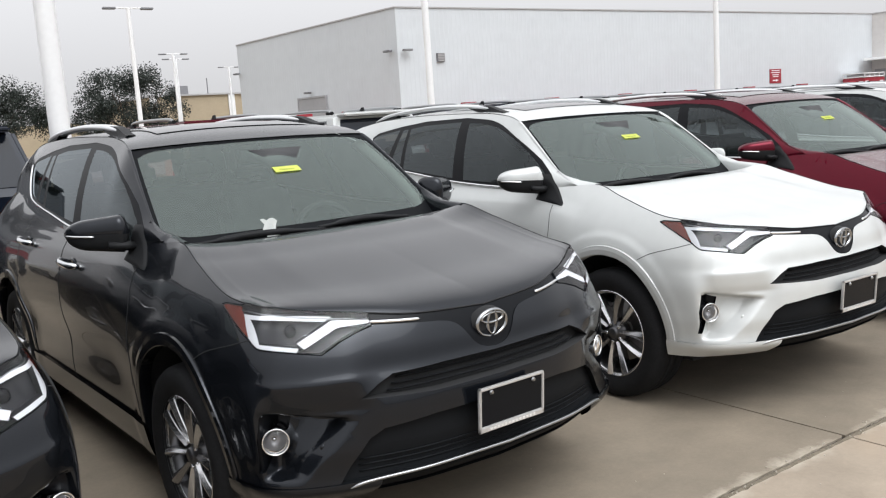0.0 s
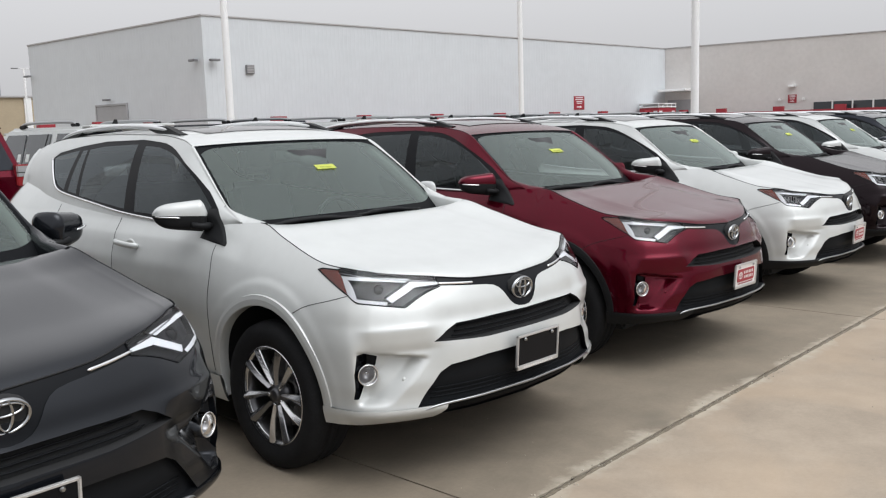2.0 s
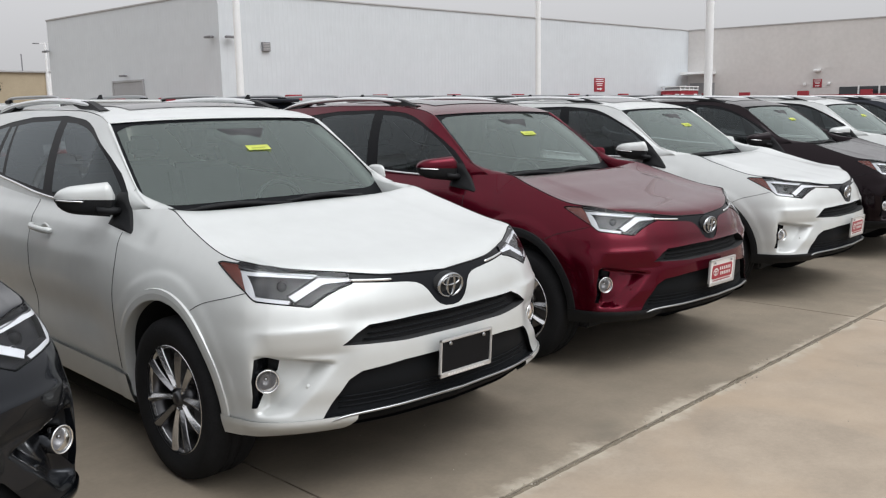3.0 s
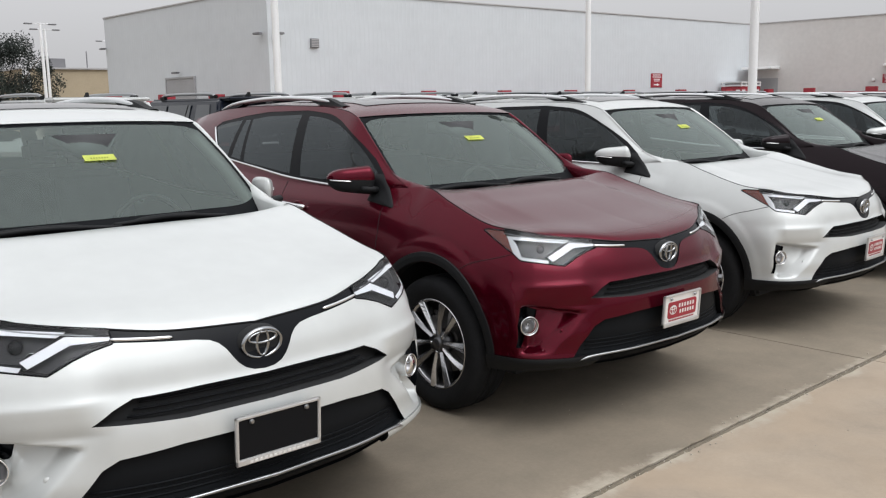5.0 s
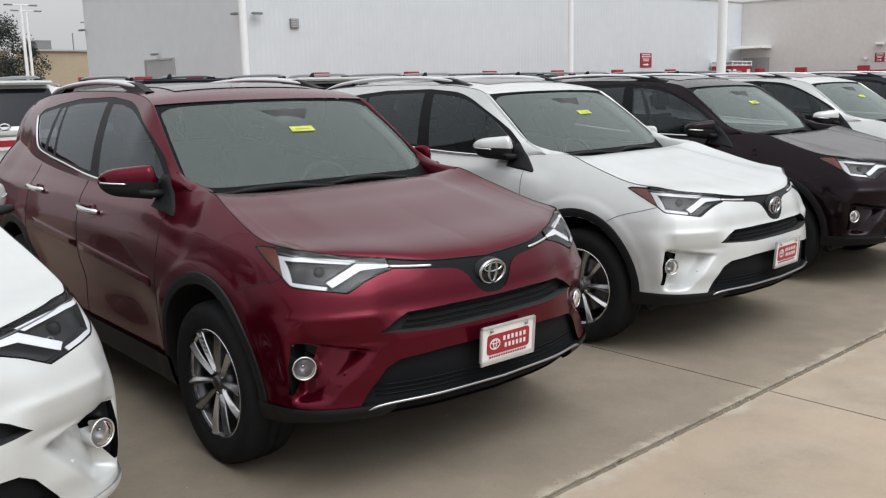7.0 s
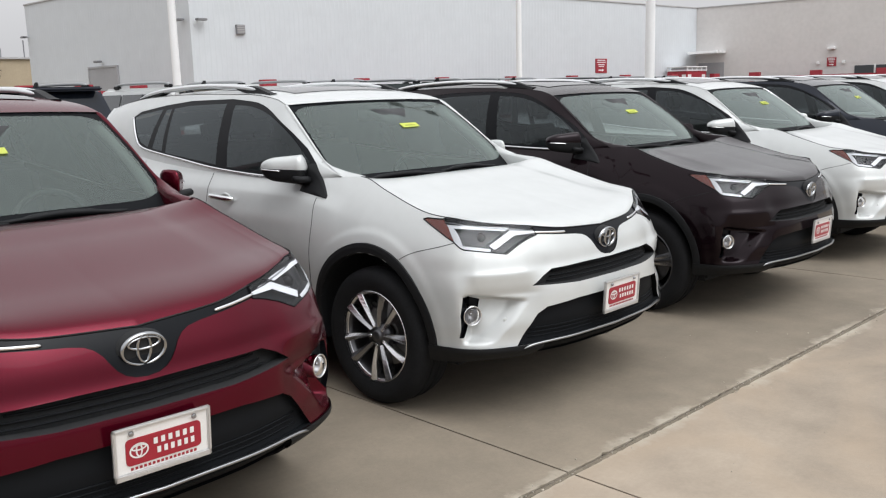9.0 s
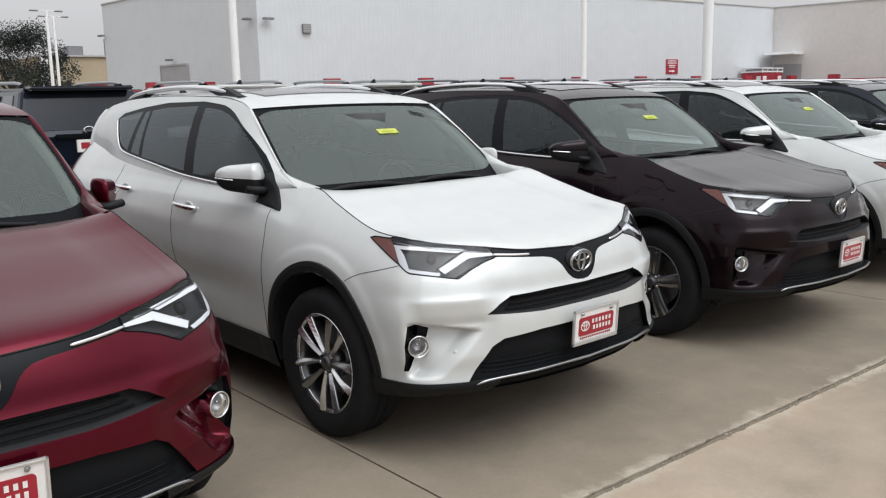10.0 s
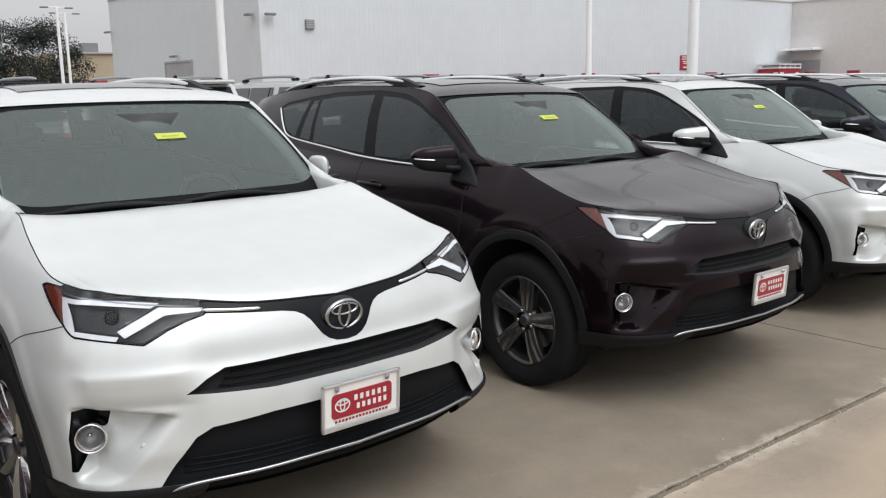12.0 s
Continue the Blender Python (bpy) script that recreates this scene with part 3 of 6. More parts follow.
        keep_part("lamp_cover", cover, LENS, "headlamp", carved=True)
        bm = bmesh.new()
        for a, b in rim:
            tube(bm, [a, b], .0034, 5)
        keep_part("lamp_seal", bm, TRIM, "headlamp", "thin black seal")
        c = skin.front(s * .690, .893)
        bm = bmesh.new()
        bmesh.ops.create_uvsphere(bm, u_segments=18, v_segments=12, radius=.024, matrix=Matrix.Translation(c + Vector((-s * .010, .030, 0))))
        keep_part("projector", bm, PIANO, "headlamp")
        bm = bmesh.new()
        tube(bm, [shell(t, .968) if s > 0 else mirror(shell(t, .968)) for t in np.linspace(.115, .262, 20)], .0028, 6)
        keep_part("lamp_brow", bm, SATIN, "headlamp")
        bm = bmesh.new()
        lathe(bm, [(.0005, -.012), (.008, -.010), (.013, -.003), (.015, .005), (.016, .002)], 20)
        bm.transform(Matrix.Translation(skin.front(s * .652, .868) + Vector((0, .022, 0))) @ pose(0, 0, 0, 0, 0, s * 20 - 90))
        keep_part("lamp_reflector", bm, REFLECT, "headlamp")

    # dark band under the hood edge, dipping round the emblem
    low_rim = [(0, .747), (.038, .750), (.066, .761), (.087, .779), (.104, .803), (.120, .829), (.140, .849), (.166, .862), (.21, .870), (.455, .893)]
    strips = [[p, q, (q[0], 1.0), (p[0], 1.0)] for p, q in zip(low_rim, low_rim[1:])]
    band = nose(strips)
    shift(band, -.003)
    keep_part("emblem_band", band, PIANO, label="dark band around the emblem", carved=True)
    for s in (-1, 1):
        bm = bmesh.new()
        tube(bm, along(skin, [(.275, .888), (.36, .894), (.452, .902)], "front", s, 16, .001), [.004] + [.0065] * 14 + [.004], 6)
        keep_part("chrome_strip", bm, CHROME, "emblem_band")
    # emblem: three interlocking rings
    e0 = skin.front(0, .829)
    bm = bmesh.new()

    def ring(cx, cz, rx, rz, w):
        n = 40
        rows = []
        for k in range(n + 1):
            t = 2 * math.pi * k / n
            c, si = math.cos(t), math.sin(t)
            p = Vector((cx + rx * c, 0, cz + rz * si))
            o = Vector((c, 0, si))
            rows.append([p + o * w + Vector((0, .004, 0)), p + o * w * .5 + Vector((0, -.006, 0)), p - o * w * .5 + Vector((0, -.006, 0)), p - o * w + Vector((0, .004, 0))])
        grid(bm, rows)
    ring(0, 0, .069, .048, .0056)
    ring(0, .003, .021, .044, .0050)
    ring(0, .020, .050, .018, .0050)
    bmesh.ops.remove_doubles(bm, verts=bm.verts, dist=1e-5)
    bm.transform(Matrix.Translation(e0 + Vector((0, -.009, 0))) @ pose(0, 0, 0, 6, 0, 0))
    keep_part("emblem", bm, EMBLEM, "emblem_band", "chrome oval emblem")
    bm = bmesh.new()
    lathe(bm, [(.0005, .006), (.06, .004), (.078, -.006), (.080, -.03)], 32)
    bm.transform(Matrix.Translation(e0) @ pose(0, 0, 0, 6, 0, 0) @ pose(0, 0, 0, 0, 0, -90) @ Matrix.Diagonal((1, 1, .7, 1)))
    keep_part("emblem_base", bm, VOID, "emblem_band")

    # parking sensors
    for sx, sz in ((-.662, .512), (.662, .512)):
        bm = bmesh.new()
        lathe(bm, [(.0005, .0012), (.007, .0010), (.0082, -.0004), (.0088, -.001), (.0096, .0004), (.0105, -.003)], 18)
        p = skin.front(sx, sz)
        bm.transform(Matrix.Translation(p) @ pose(0, 0, 0, 0, 0, -90 + 30 * sx))
        keep_part("parking_sensor", bm, PAINTS["white"], painted=True)

    # valance under the bumper: black or painted
    def lower_lip(c, n):
        return c.y < .56
    lip = None
    for poly in ([(-1.2, .15), (1.2, .15), (1.2, .388), (-1.2, .388)],):
        lip = take(shell_bm, carve(shell_bm, poly, "y", lower_lip))
    centre = take(lip, carve(lip, [(-.62, .1), (.62, .1), (.50, .395), (-.50, .395)], "y", lambda c, n: True))
    recess(centre, (0, .02, 0))
    keep_part("front_valance", centre, TRIM, label="black valance under the intake", smooth=False)
    for s in (-1, 1):
        side = take(lip, [f for f in lip.faces if f.calc_center_median().x * s > 0])
        proud(side, .009)
        keep_part("front_lip", side, BLACK, label="lower bumper lip", tag="lip", carved=True)
    lip.free()

    # sills
    for s in (-1, 1):
        sill = take(shell_bm, carve(shell_bm, [(1.20, .15), (3.22, .15), (3.22, .395), (1.20, .385)], "x", lambda c, n, s=s: c.x * s > .5))
        proud(sill, .016)
        keep_part("sill", sill, BLACK, label="side sill", tag="sill", carved=True)

    # doors and bumper out of the shell
    for s in (-1, 1):
        def right(c, n, s=s):
            return c.x * s > .5
        d1 = take(shell_bm, carve(shell_bm, [(1.352, .385), (2.37, .39), (2.43, 1.4), (1.29, 1.4)], "x", right))
        keep_part("front_door", d1, PAINTS["white"], tag="door", painted=True, carved=True)
        d2 = take(shell_bm, carve(shell_bm, [(2.375, .39), (3.16, .395), (3.28, .75), (3.40, 1.4), (2.435, 1.4)], "x", right))
        keep_part("rear_door", d2, PAINTS["white"], tag="door", painted=True, carved=True)
    bump = take(shell_bm, [f for f in shell_bm.faces if (lambda c: c.y < .60 and c.z < .80 + .2 * max(0, .46 - c.y) - .12 * max(0, c.y - .46))(f.calc_center_median())])
    keep_part("front_bumper", bump, PAINTS["white"], label="painted front bumper", painted=True, carved=True)
    left_over = set(shell_bm.faces)
    while left_over:
        todo = [left_over.pop()]
        isle = list(todo)
        while todo:
            for e in todo.pop().edges:
                for f in e.link_faces:
                    if f in left_over:
                        left_over.discard(f)
                        todo.append(f)
                        isle.append(f)
        if len(isle) < 3:
            continue
        mid = sum((f.calc_center_median() for f in isle), Vector()) / len(isle)
        span = max(f.calc_center_median().y for f in isle)
        copy = take_copy(shell_bm, isle)
        keep_part("fender" if span < 2 and abs(mid.x) > .3 else "rear_body" if mid.y > 2.6 else "body", copy, PAINTS["white"], painted=True, carved=True)
    shell_bm.free()
    keep_part("hood", hood_bm, PAINTS["white"], painted=True, carved=True)

    # shut lines
    def line(pts, view, s, r=.0017, n=30, sk=skin):
        bm = bmesh.new()
        path = along(sk, pts, view, s, n, .0005)
        if len(path) > 2:
            tube(bm, path, r, 6)
            keep_part("shut_line", bm, VOID)
        else:
            bm.free()
    for s in (-1, 1):
        line([(.368, .881), (.45, .857), (.585, .821), (.660, .784)], "side", s, n=20)
        line([(1.355, .40), (1.357, .7), (1.346, .88), (1.357, .98), (1.356, 1.035)], "side", s)
        line([(2.37, .39), (2.39, .8), (2.425, 1.12)], "side", s)
        line([(3.16, .40), (3.28, .75), (3.36, 1.16)], "side", s)
        bm = bmesh.new()
        tube(bm, [shell(t, 1) * 1.0 if s > 0 else mirror(shell(t, 1)) for t in np.linspace(.235, .372, 30)], .0022, 6)
        keep_part("shut_line", bm, VOID)
    bm = bmesh.new()
    tube(bm, [mirror(shell(t, 1)) for t in np.linspace(.235, .004, 30)] + [shell(t, 1) for t in np.linspace(0, .235, 30)], .0028, 6)
    keep_part("shut_line", bm, VOID)

    # cabin: black window surround, panes, pillars
    for s in (-1, 1):
        bm = sides[s]
        true = lambda c, n: True
        top_out = spline([1.56, 1.658, 1.78, 1.894, 2.02, 2.154, 2.45], [1.290, 1.347, 1.411, 1.463, 1.510, 1.543, 1.568])
        top_pane = spline([1.50, 1.54, 1.661, 1.807, 1.93, 2.056, 2.17, 2.284, 2.40], [1.214, 1.245, 1.326, 1.407, 1.456, 1.493, 1.515, 1.527, 1.531])
        arch = [(y, top_out(y)) for y in np.linspace(1.56, 2.45, 13)]
        inner = [(y, top_pane(y)) for y in np.linspace(1.50, 2.395, 14)]
        frame_poly = [[(1.285, 1.035), (1.56, 1.04), (1.56, 1.290), (1.446, 1.204)], [(1.56, 1.105), (2.45, 1.150)] + arch[::-1],
                      [(2.45, 1.150), (3.20, 1.217), (3.28, 1.536), (2.95, 1.562), (2.45, 1.568)], [(3.20, 1.217), (3.40, 1.238), (3.51, 1.264), (3.58, 1.312), (3.72, 1.458), (3.63, 1.494), (3.28, 1.536)]]
        fr = None
        for p in frame_poly:
            fr = take(bm, carve(bm, p, "x", true), fr)
        bmesh.ops.remove_doubles(fr, verts=fr.verts, dist=2e-5)
        panes = ([(1.50, 1.135), (2.300, 1.160)] + inner[::-1],
                 [(2.428, 1.170), (3.105, 1.222), (3.137, 1.514), (2.95, 1.532), (2.500, 1.542)],
                 [(3.165, 1.232), (3.315, 1.246), (3.245, 1.506), (3.176, 1.512)],
                 [(3.390, 1.252), (3.51, 1.282), (3.57, 1.322), (3.695, 1.452), (3.62, 1.474), (3.300, 1.510)])
        glazed = [take(fr, carve(fr, p, "x", true)) for p in panes]
        shift(fr, -.002)
        keep_part("window_frame", fr, FRAME, label="black window surround", carved=True)
        for k, g in enumerate(glazed):
            shift(g, -.002)
            keep_part("side_window", g, DARK_GLASS if k else DOOR_GLASS, label="dark tinted side window", carved=True)
        keep_part("cabin_side", bm, PAINTS["white"], painted=True, carved=True)
        bm = bmesh.new()
        path = along(cab_skin[s], [(1.53, 1.122), (1.75, 1.122), (2.083, 1.130), (2.45, 1.150), (2.857, 1.187), (3.20, 1.217), (3.40, 1.238), (3.51, 1.263), (3.58, 1.311), (3.715, 1.452)], "side", s, 60, .004)
        tube(bm, path, .0085, 6)
        keep_part("window_chrome", bm, CHROME, label="chrome window strip")
        # mouldings along the doors
        for y0, y1, z0, z1 in ((1.42, 2.36, .722, .782), (2.41, 3.16, .786, .836)):
            bm = bmesh.new()
            rows = []
            for k in range(21):
                u = k / 20
                y, z = y0 + (y1 - y0) * u, z0 + (z1 - z0) * u
                e = .012 * min(1, 8 * min(u, 1 - u) + .25)
                h = skin.side(s, y, z)
                rows.append([h + Vector((s * d, 0, dz)) for d, dz in ((-.002, .024), (e * .8, .021), (e, .014), (e, -.014), (e * .6, -.022), (-.002, -.025))])
            grid(bm, rows)
            bmesh.ops.recalc_face_normals(bm, faces=bm.faces)
            keep_part("side_moulding", bm, PAINTS["white"], label="painted side moulding", tag="moulding", painted=True, smooth=False)
        # handles
        for hy, hz in ((2.235, .988), (3.17, 1.035)):
            h = skin.side(s, hy, hz)
            bm = bmesh.new()
            pts = [h + Vector((s * .004, -.128, -.006)), h + Vector((s * .034, -.092, -.003)), h + Vector((s * .042, 0, .003)), h + Vector((s * .036, .08, .006)), h + Vector((s * .004, .122, .008))]
            tube(bm, catmull(pts, 16), [.008, .012] + [.0135] * 12 + [.012, .008], 8, 1.25)
            keep_part("door_handle", bm, CHROME, label="chrome door handle", tag="handle")
            bm = bmesh.new()
            lathe(bm, [(.0005, -.004), (.020, -.001), (.033, .003), (.039, .003), (.043, -.004)], 20)
            bm.transform(Matrix.Translation(h + Vector((s * .0008, -.03, -.006))) @ Matrix.Diagonal((s, 1.35, .8, 1)))
            keep_part("handle_cup", bm, PAINTS["white"], tag="cup", painted=True)
        # mirror: swept shell, painted above, black below
        REACH = .232 if s < 0 else .118
        bm = bmesh.new()
        rows = []
        for k in range(13):
            u = k / 12
            y = 1.285 + .225 * u
            z0 = 1.032 + .030 * u
            z1 = min(1.207, 1.046 + (y - 1.285) * .98)
            row = []
            for j in range(9):
                z = z0 + (z1 - z0) * j / 8
                hits = [h.x * s for h in (cab_skin[s].side(s, y, z), skin.side(s, y, z)) if h is not None]
                row.append(Vector((s * ((max(hits) if hits else .80) + (.011 if 0 < j < 8 and 0 < k < 12 else .001)), y, z)))
            rows.append(row)
        grid(bm, rows)
        bmesh.ops.recalc_face_normals(bm, faces=bm.faces)
        keep_part("mirror_foot", bm, BLACK)
        bm = bmesh.new()
        rows = []
        for k in range(19):
            u = k / 18
            fade = math.sqrt(max(0, 1 - max(0, (u - .62) / .385) ** 2.4))
            root = smooth01(-.02, .10, u)
            cx, cy = .800 + REACH * u, 1.475 + .130 * u
            up, dn = (.070 - .022 * u) * fade * root, (.100 - .034 * u) * fade * root
            half = .064 * fade * (.4 + .6 * root)
            ring_pts = []
            for j in range(20):
                t = 2 * math.pi * j / 20
                cc, ss = math.cos(t), math.sin(t)
                w = half * math.copysign(abs(cc) ** .6, cc)
                h = (up if ss > 0 else dn) * math.copysign(abs(ss) ** .7, ss)
                ring_pts.append((s * (cx - .38 * w), cy + .92 * w, 1.192 + h))
            rows.append(ring_pts + ring_pts[:1])
        grid(bm, rows)
        bmesh.ops.remove_doubles(bm, verts=bm.verts, dist=1e-4)
        bmesh.ops.holes_fill(bm, edges=[e for e in bm.edges if len(e.link_faces) == 1], sides=40)
        bmesh.ops.recalc_face_normals(bm, faces=bm.faces)
        keep_normals(bm)
        low_z = 0 if s < 0 else .062
        under = take(bm, carve(bm, [(s * .7, 1.0), (s * 1.2, 1.0), (s * 1.2, 1.200 - low_z), (s * .7, 1.172 - low_z)], "y", lambda c, n: True))
        keep_part("mirror_cap", bm, PAINTS["white"], label="painted mirror cap", tag="mirror" if s < 0 else "far_mirror", painted=True, carved=True)
        keep_part("mirror_base", under, BLACK, label="black mirror underside", tag="mirror" if s < 0 else "far_mirror", carved=True)
        bm = bmesh.new()
        tube(bm, [(s * .79, 1.47, 1.120), (s * .83, 1.45, 1.126), (s * .90, 1.46, 1.136)], [.030, .030, .024], 10, .7)
        keep_part("mirror_arm", bm, BLACK)
        bm = bmesh.new()
        pts = []
        for u, f in ((.52, 1.0), (.70, .99), (.86, .86), (.96, .52)):
            pts.append((s * (.800 + REACH * u + .025 * f + .002), 1.475 + .130 * u - .060 * f - .002, 1.176 + .022 * (u - .5)))
        tube(bm, catmull(pts, 14), [.002] + [.0045] * 12 + [.002], 6)
        keep_part("mirror_strip", bm, CHROME, tag="mirror" if s < 0 else "far_mirror")
        # roof rail on dark feet
        bm = bmesh.new()
        pts = [(s * (roof_x(y) - .075), y, roof_z(y) + h) for y, h in ((2.24, .030), (2.38, .040), (2.58, .049), (2.95, .053), (3.35, .047), (3.65, .034), (3.88, .016))]
        path = catmull(pts, 40)
        tube(bm, path, [.018 + .018 * math.sin(math.pi * min(1, 6 * min(k, 39 - k) / 39) / 2) for k in range(40)], 12, .46)
        keep_part("roof_rail", bm, RAIL, label="silver roof rail")
        for y0, y1 in ((2.10, 2.55), (3.40, 3.87)):
            bm = bmesh.new()
            rows = []
            for k in range(11):
                y = y0 + (y1 - y0) * k / 10
                w = k / 10 if y0 < 3 else 1 - k / 10
                hh = .010 + .036 * smooth01(0, .55, w) if y0 < 3 else .008 + .038 * w
                low = 0 if w < .6 else .045 * ((w - .6) / .4) ** 1.5
                x, z = roof_x(y) - .075, roof_z(y) + .008
                rows.append([(s * (x - .030), y, z + low), (s * (x - .022), y, z + hh), (s * (x + .022), y, z + hh), (s * (x + .030), y, z + low), (s * (x - .030), y, z + low)])
            grid(bm, rows)
            bmesh.ops.recalc_face_normals(bm, faces=bm.faces)
            keep_part("rail_foot", bm, BLACK, "roof_rail", smooth=False)

    # roof with sunroof panel and fin
    bm = bmesh.new()
    grid(bm, [[(x, y, roof_skin.top(x, y).z + .004) for x in np.linspace(-.43, .43, 13)] for y in np.linspace(2.04, 2.98, 13)])
    bmesh.ops.recalc_face_normals(bm, faces=bm.faces)
    keep_part("roof", roof_bm, PAINTS["white"], painted=True, carved=True)
    keep_part("sunroof", bm, ROOF_GLASS, "roof", "dark glass sunroof", tag="sunroof")
    bm = bmesh.new()
    prism(bm, [(3.86, 1.600), (4.06, 1.570), (4.05, 1.655), (4.02, 1.660)], -.012, .012, "x", .006)
    keep_part("roof_fin", bm, PIANO)
    # spoiler over the tailgate
    bm = bmesh.new()
    rows = []
    for a in np.linspace(-1, 1, 25):
        e = 1 - .5 * abs(a) ** 6
        y1, z1 = 4.32 - .16 * a * a, 1.545 - .035 * a * a
        rows.append([(.53 * a, 4.02, z1 + .025 * e), (.53 * a, y1 - .02, z1), (.53 * a, y1, z1 - .012), (.53 * a, y1 - .02, z1 - .03), (.52 * a, 4.06, z1 - .05)])
    grid(bm, rows)
    bmesh.ops.recalc_face_normals(bm, faces=bm.faces)
    keep_part("spoiler", bm, PAINTS["white"], painted=True)
    # tailgate, rear glass, tail lamps
    gate = back_patch()
    pane = take(gate, carve(gate, [(-.50, 1.28), (.50, 1.28), (.44, 1.47), (-.44, 1.47)], "y", lambda c, n: True))
    keep_part("tailgate", gate, PAINTS["white"], painted=True, carved=True)
    shift(pane, -.0002)
    keep_part("rear_window", pane, BACK_GLASS, carved=True)
    for s in (-1, 1):
        bm = bmesh.new()
        rows = []
        for t in np.linspace(.868, .925, 10):
            row = []
            for v in np.linspace(.80, .99, 6):
                p = shell(t, v)
                o = Vector((p.x, (p.y - 3.4) * 1.2, 0)).normalized() * .008
                p = p + o
                row.append(p if s > 0 else mirror(p))
            rows.append(row)
        grid(bm, rows)
        bmesh.ops.recalc_face_normals(bm, faces=bm.faces)
        keep_part("tail_lamp", bm, TAIL_RED, label="red tail lamp")

    # windscreen with rounded corners, black border, cowl, wipers
    def lo_edge(a):
        return .100 + .055 * max(0, (abs(a) - .72) / .235) ** 3

    def hi_edge(a):
        return .972 - .05 * max(0, (abs(a) - .75) / .205) ** 3

    def zone(a0, a1, b0, b1, na, nb, d=0.0):
        bm = bmesh.new()
        rows = []
        for i in range(na + 1):
            a = a0 + (a1 - a0) * i / na
            rows.append([screen(a, b0(a) + (b1(a) - b0(a)) * j / nb) + Vector((0, -d * .6, d * .8)) for j in range(nb + 1)])
        grid(bm, rows)
        bm.normal_update()
        if sum(f.normal.z for f in bm.faces) < 0:
            bmesh.ops.reverse_faces(bm, faces=bm.faces)
        return bm
    nil, one = (lambda a: 0.0), (lambda a: 1.0)
    keep_part("windscreen", zone(-.978, .978, lo_edge, hi_edge, 48, 20), WIND_GLASS, label="windscreen with pale sky reflections")
    for a0, a1, b0, b1, na in ((-1, -.978, nil, one, 3), (.978, 1, nil, one, 3), (-.978, .978, nil, lo_edge, 48), (-.978, .978, hi_edge, one, 48)):
        keep_part("screen_border", zone(a0, a1, b0, b1, na, 20 if na == 3 else 3, .001), TRIM, "windscreen")
    # painted windscreen pillars close the gap to the roof line
    for s in (-1, 1):
        bm = bmesh.new()
        rows = []
        for k in range(22):
            u = .20 + .80 * k / 21
            y = 1.245 + (1.845 - 1.245) * u
            q = Vector((s * (roof_x(y) - .004), y, roof_z(y) - .003))
            p = screen(s, u)
            rows.append([q, q.lerp(p, .35) + Vector((s * .003, -.003, .007)), q.lerp(p, .7) + Vector((0, -.003, .007)), p + Vector((0, 0, .001)), p + Vector((-s * .02, .02, -.04))])
        grid(bm, rows)
        bmesh.ops.recalc_face_normals(bm, faces=bm.faces)
        bm.normal_update()
        if sum(f.normal.z for f in bm.faces) < 0:
            bmesh.ops.reverse_faces(bm, faces=bm.faces)
        keep_part("windscreen_pillar", bm, PAINTS["white"], painted=True)
        # the fender runs on beside the screen to the pillar
        bm = bmesh.new()
        rows = []
        edge = [shell(t, 1) for t in np.linspace(.355, .42, 40)]
        for y in np.linspace(1.085, 1.412, 20):
            if y < 1.24:
                o = Vector((float(np.interp(y, [p.y for p in edge], [p.x for p in edge])), y, float(np.interp(y, [p.y for p in edge], [p.z for p in edge]))))
            else:
                o = Vector((roof_x(y) - .001, y, roof_z(y)))
            turn_y = [1.085, 1.14, 1.20, 1.28, 1.36, 1.412]
            i = Vector((float(np.interp(y, turn_y, [.690, .690, .690, .690, .699, .703])), y, float(np.interp(y, turn_y, [1.134, 1.148, 1.160, 1.170, 1.180, 1.193]))))
            rows.append([Vector((s * p.x, p.y, p.z)) for p in (o, o.lerp(i, .35) + Vector((0, -.002, .008)), o.lerp(i, .7) + Vector((0, -.002, .008)), i, i + Vector((-.008, 0, -.012)), i + Vector((-.010, 0, -.09)))])
        grid(bm, rows)
        bmesh.ops.recalc_face_normals(bm, faces=bm.faces)
        bm.normal_update()
        if sum(f.normal.z for f in bm.faces) < 0:
            bmesh.ops.reverse_faces(bm, faces=bm.faces)
        keep_part("fender_top", bm, PAINTS["white"], painted=True)
        bm = bmesh.new()
        tube(bm, [(s * (roof_x(1.43) + .012), 1.43, roof_z(1.43) - .025), (s * (roof_x(1.415) - .001), 1.415, roof_z(1.415) + .001), (s * .712, 1.405, 1.192)], .0014, 6)
        keep_part("shut_line", bm, VOID)
    bm = bmesh.new()
    rows = [[p + Vector((0, .002, -.006)) for p in hood_rear], [(p + screen(a, 0)) / 2 + Vector((0, 0, -.022)) for p, a in zip(hood_rear, np.linspace(-1, 1, 33))], [screen(a, 0.004) for a in np.linspace(-1, 1, 33)]]
    grid(bm, rows)
    bmesh.ops.recalc_face_normals(bm, faces=bm.faces)
    keep_part("cowl", bm, BLACK, label="black cowl under the windscreen")
    for sx, (a0, b0, a1, b1) in enumerate(((-.02, .012, -.86, .020), (.66, .012, -.06, .030))):
        bm = bmesh.new()
        path = [screen(a0 + (a1 - a0) * u, b0 + (b1 - b0) * u + .030 * math.sin(math.pi * u) ** 1.5) + Vector((0, -.012, .013)) for u in np.linspace(0, 1, 18)]
        tube(bm, path, [.009] * 5 + [.014] * 9 + [.008] * 4, 6)
        tube(bm, [p + Vector((0, .010, -.012)) for p in path], .005, 6)
        keep_part("wiper", bm, BLACK, tag="wiper")
    # sensor box behind the glass
    bm = bmesh.new()
    p = screen(.07, .775)
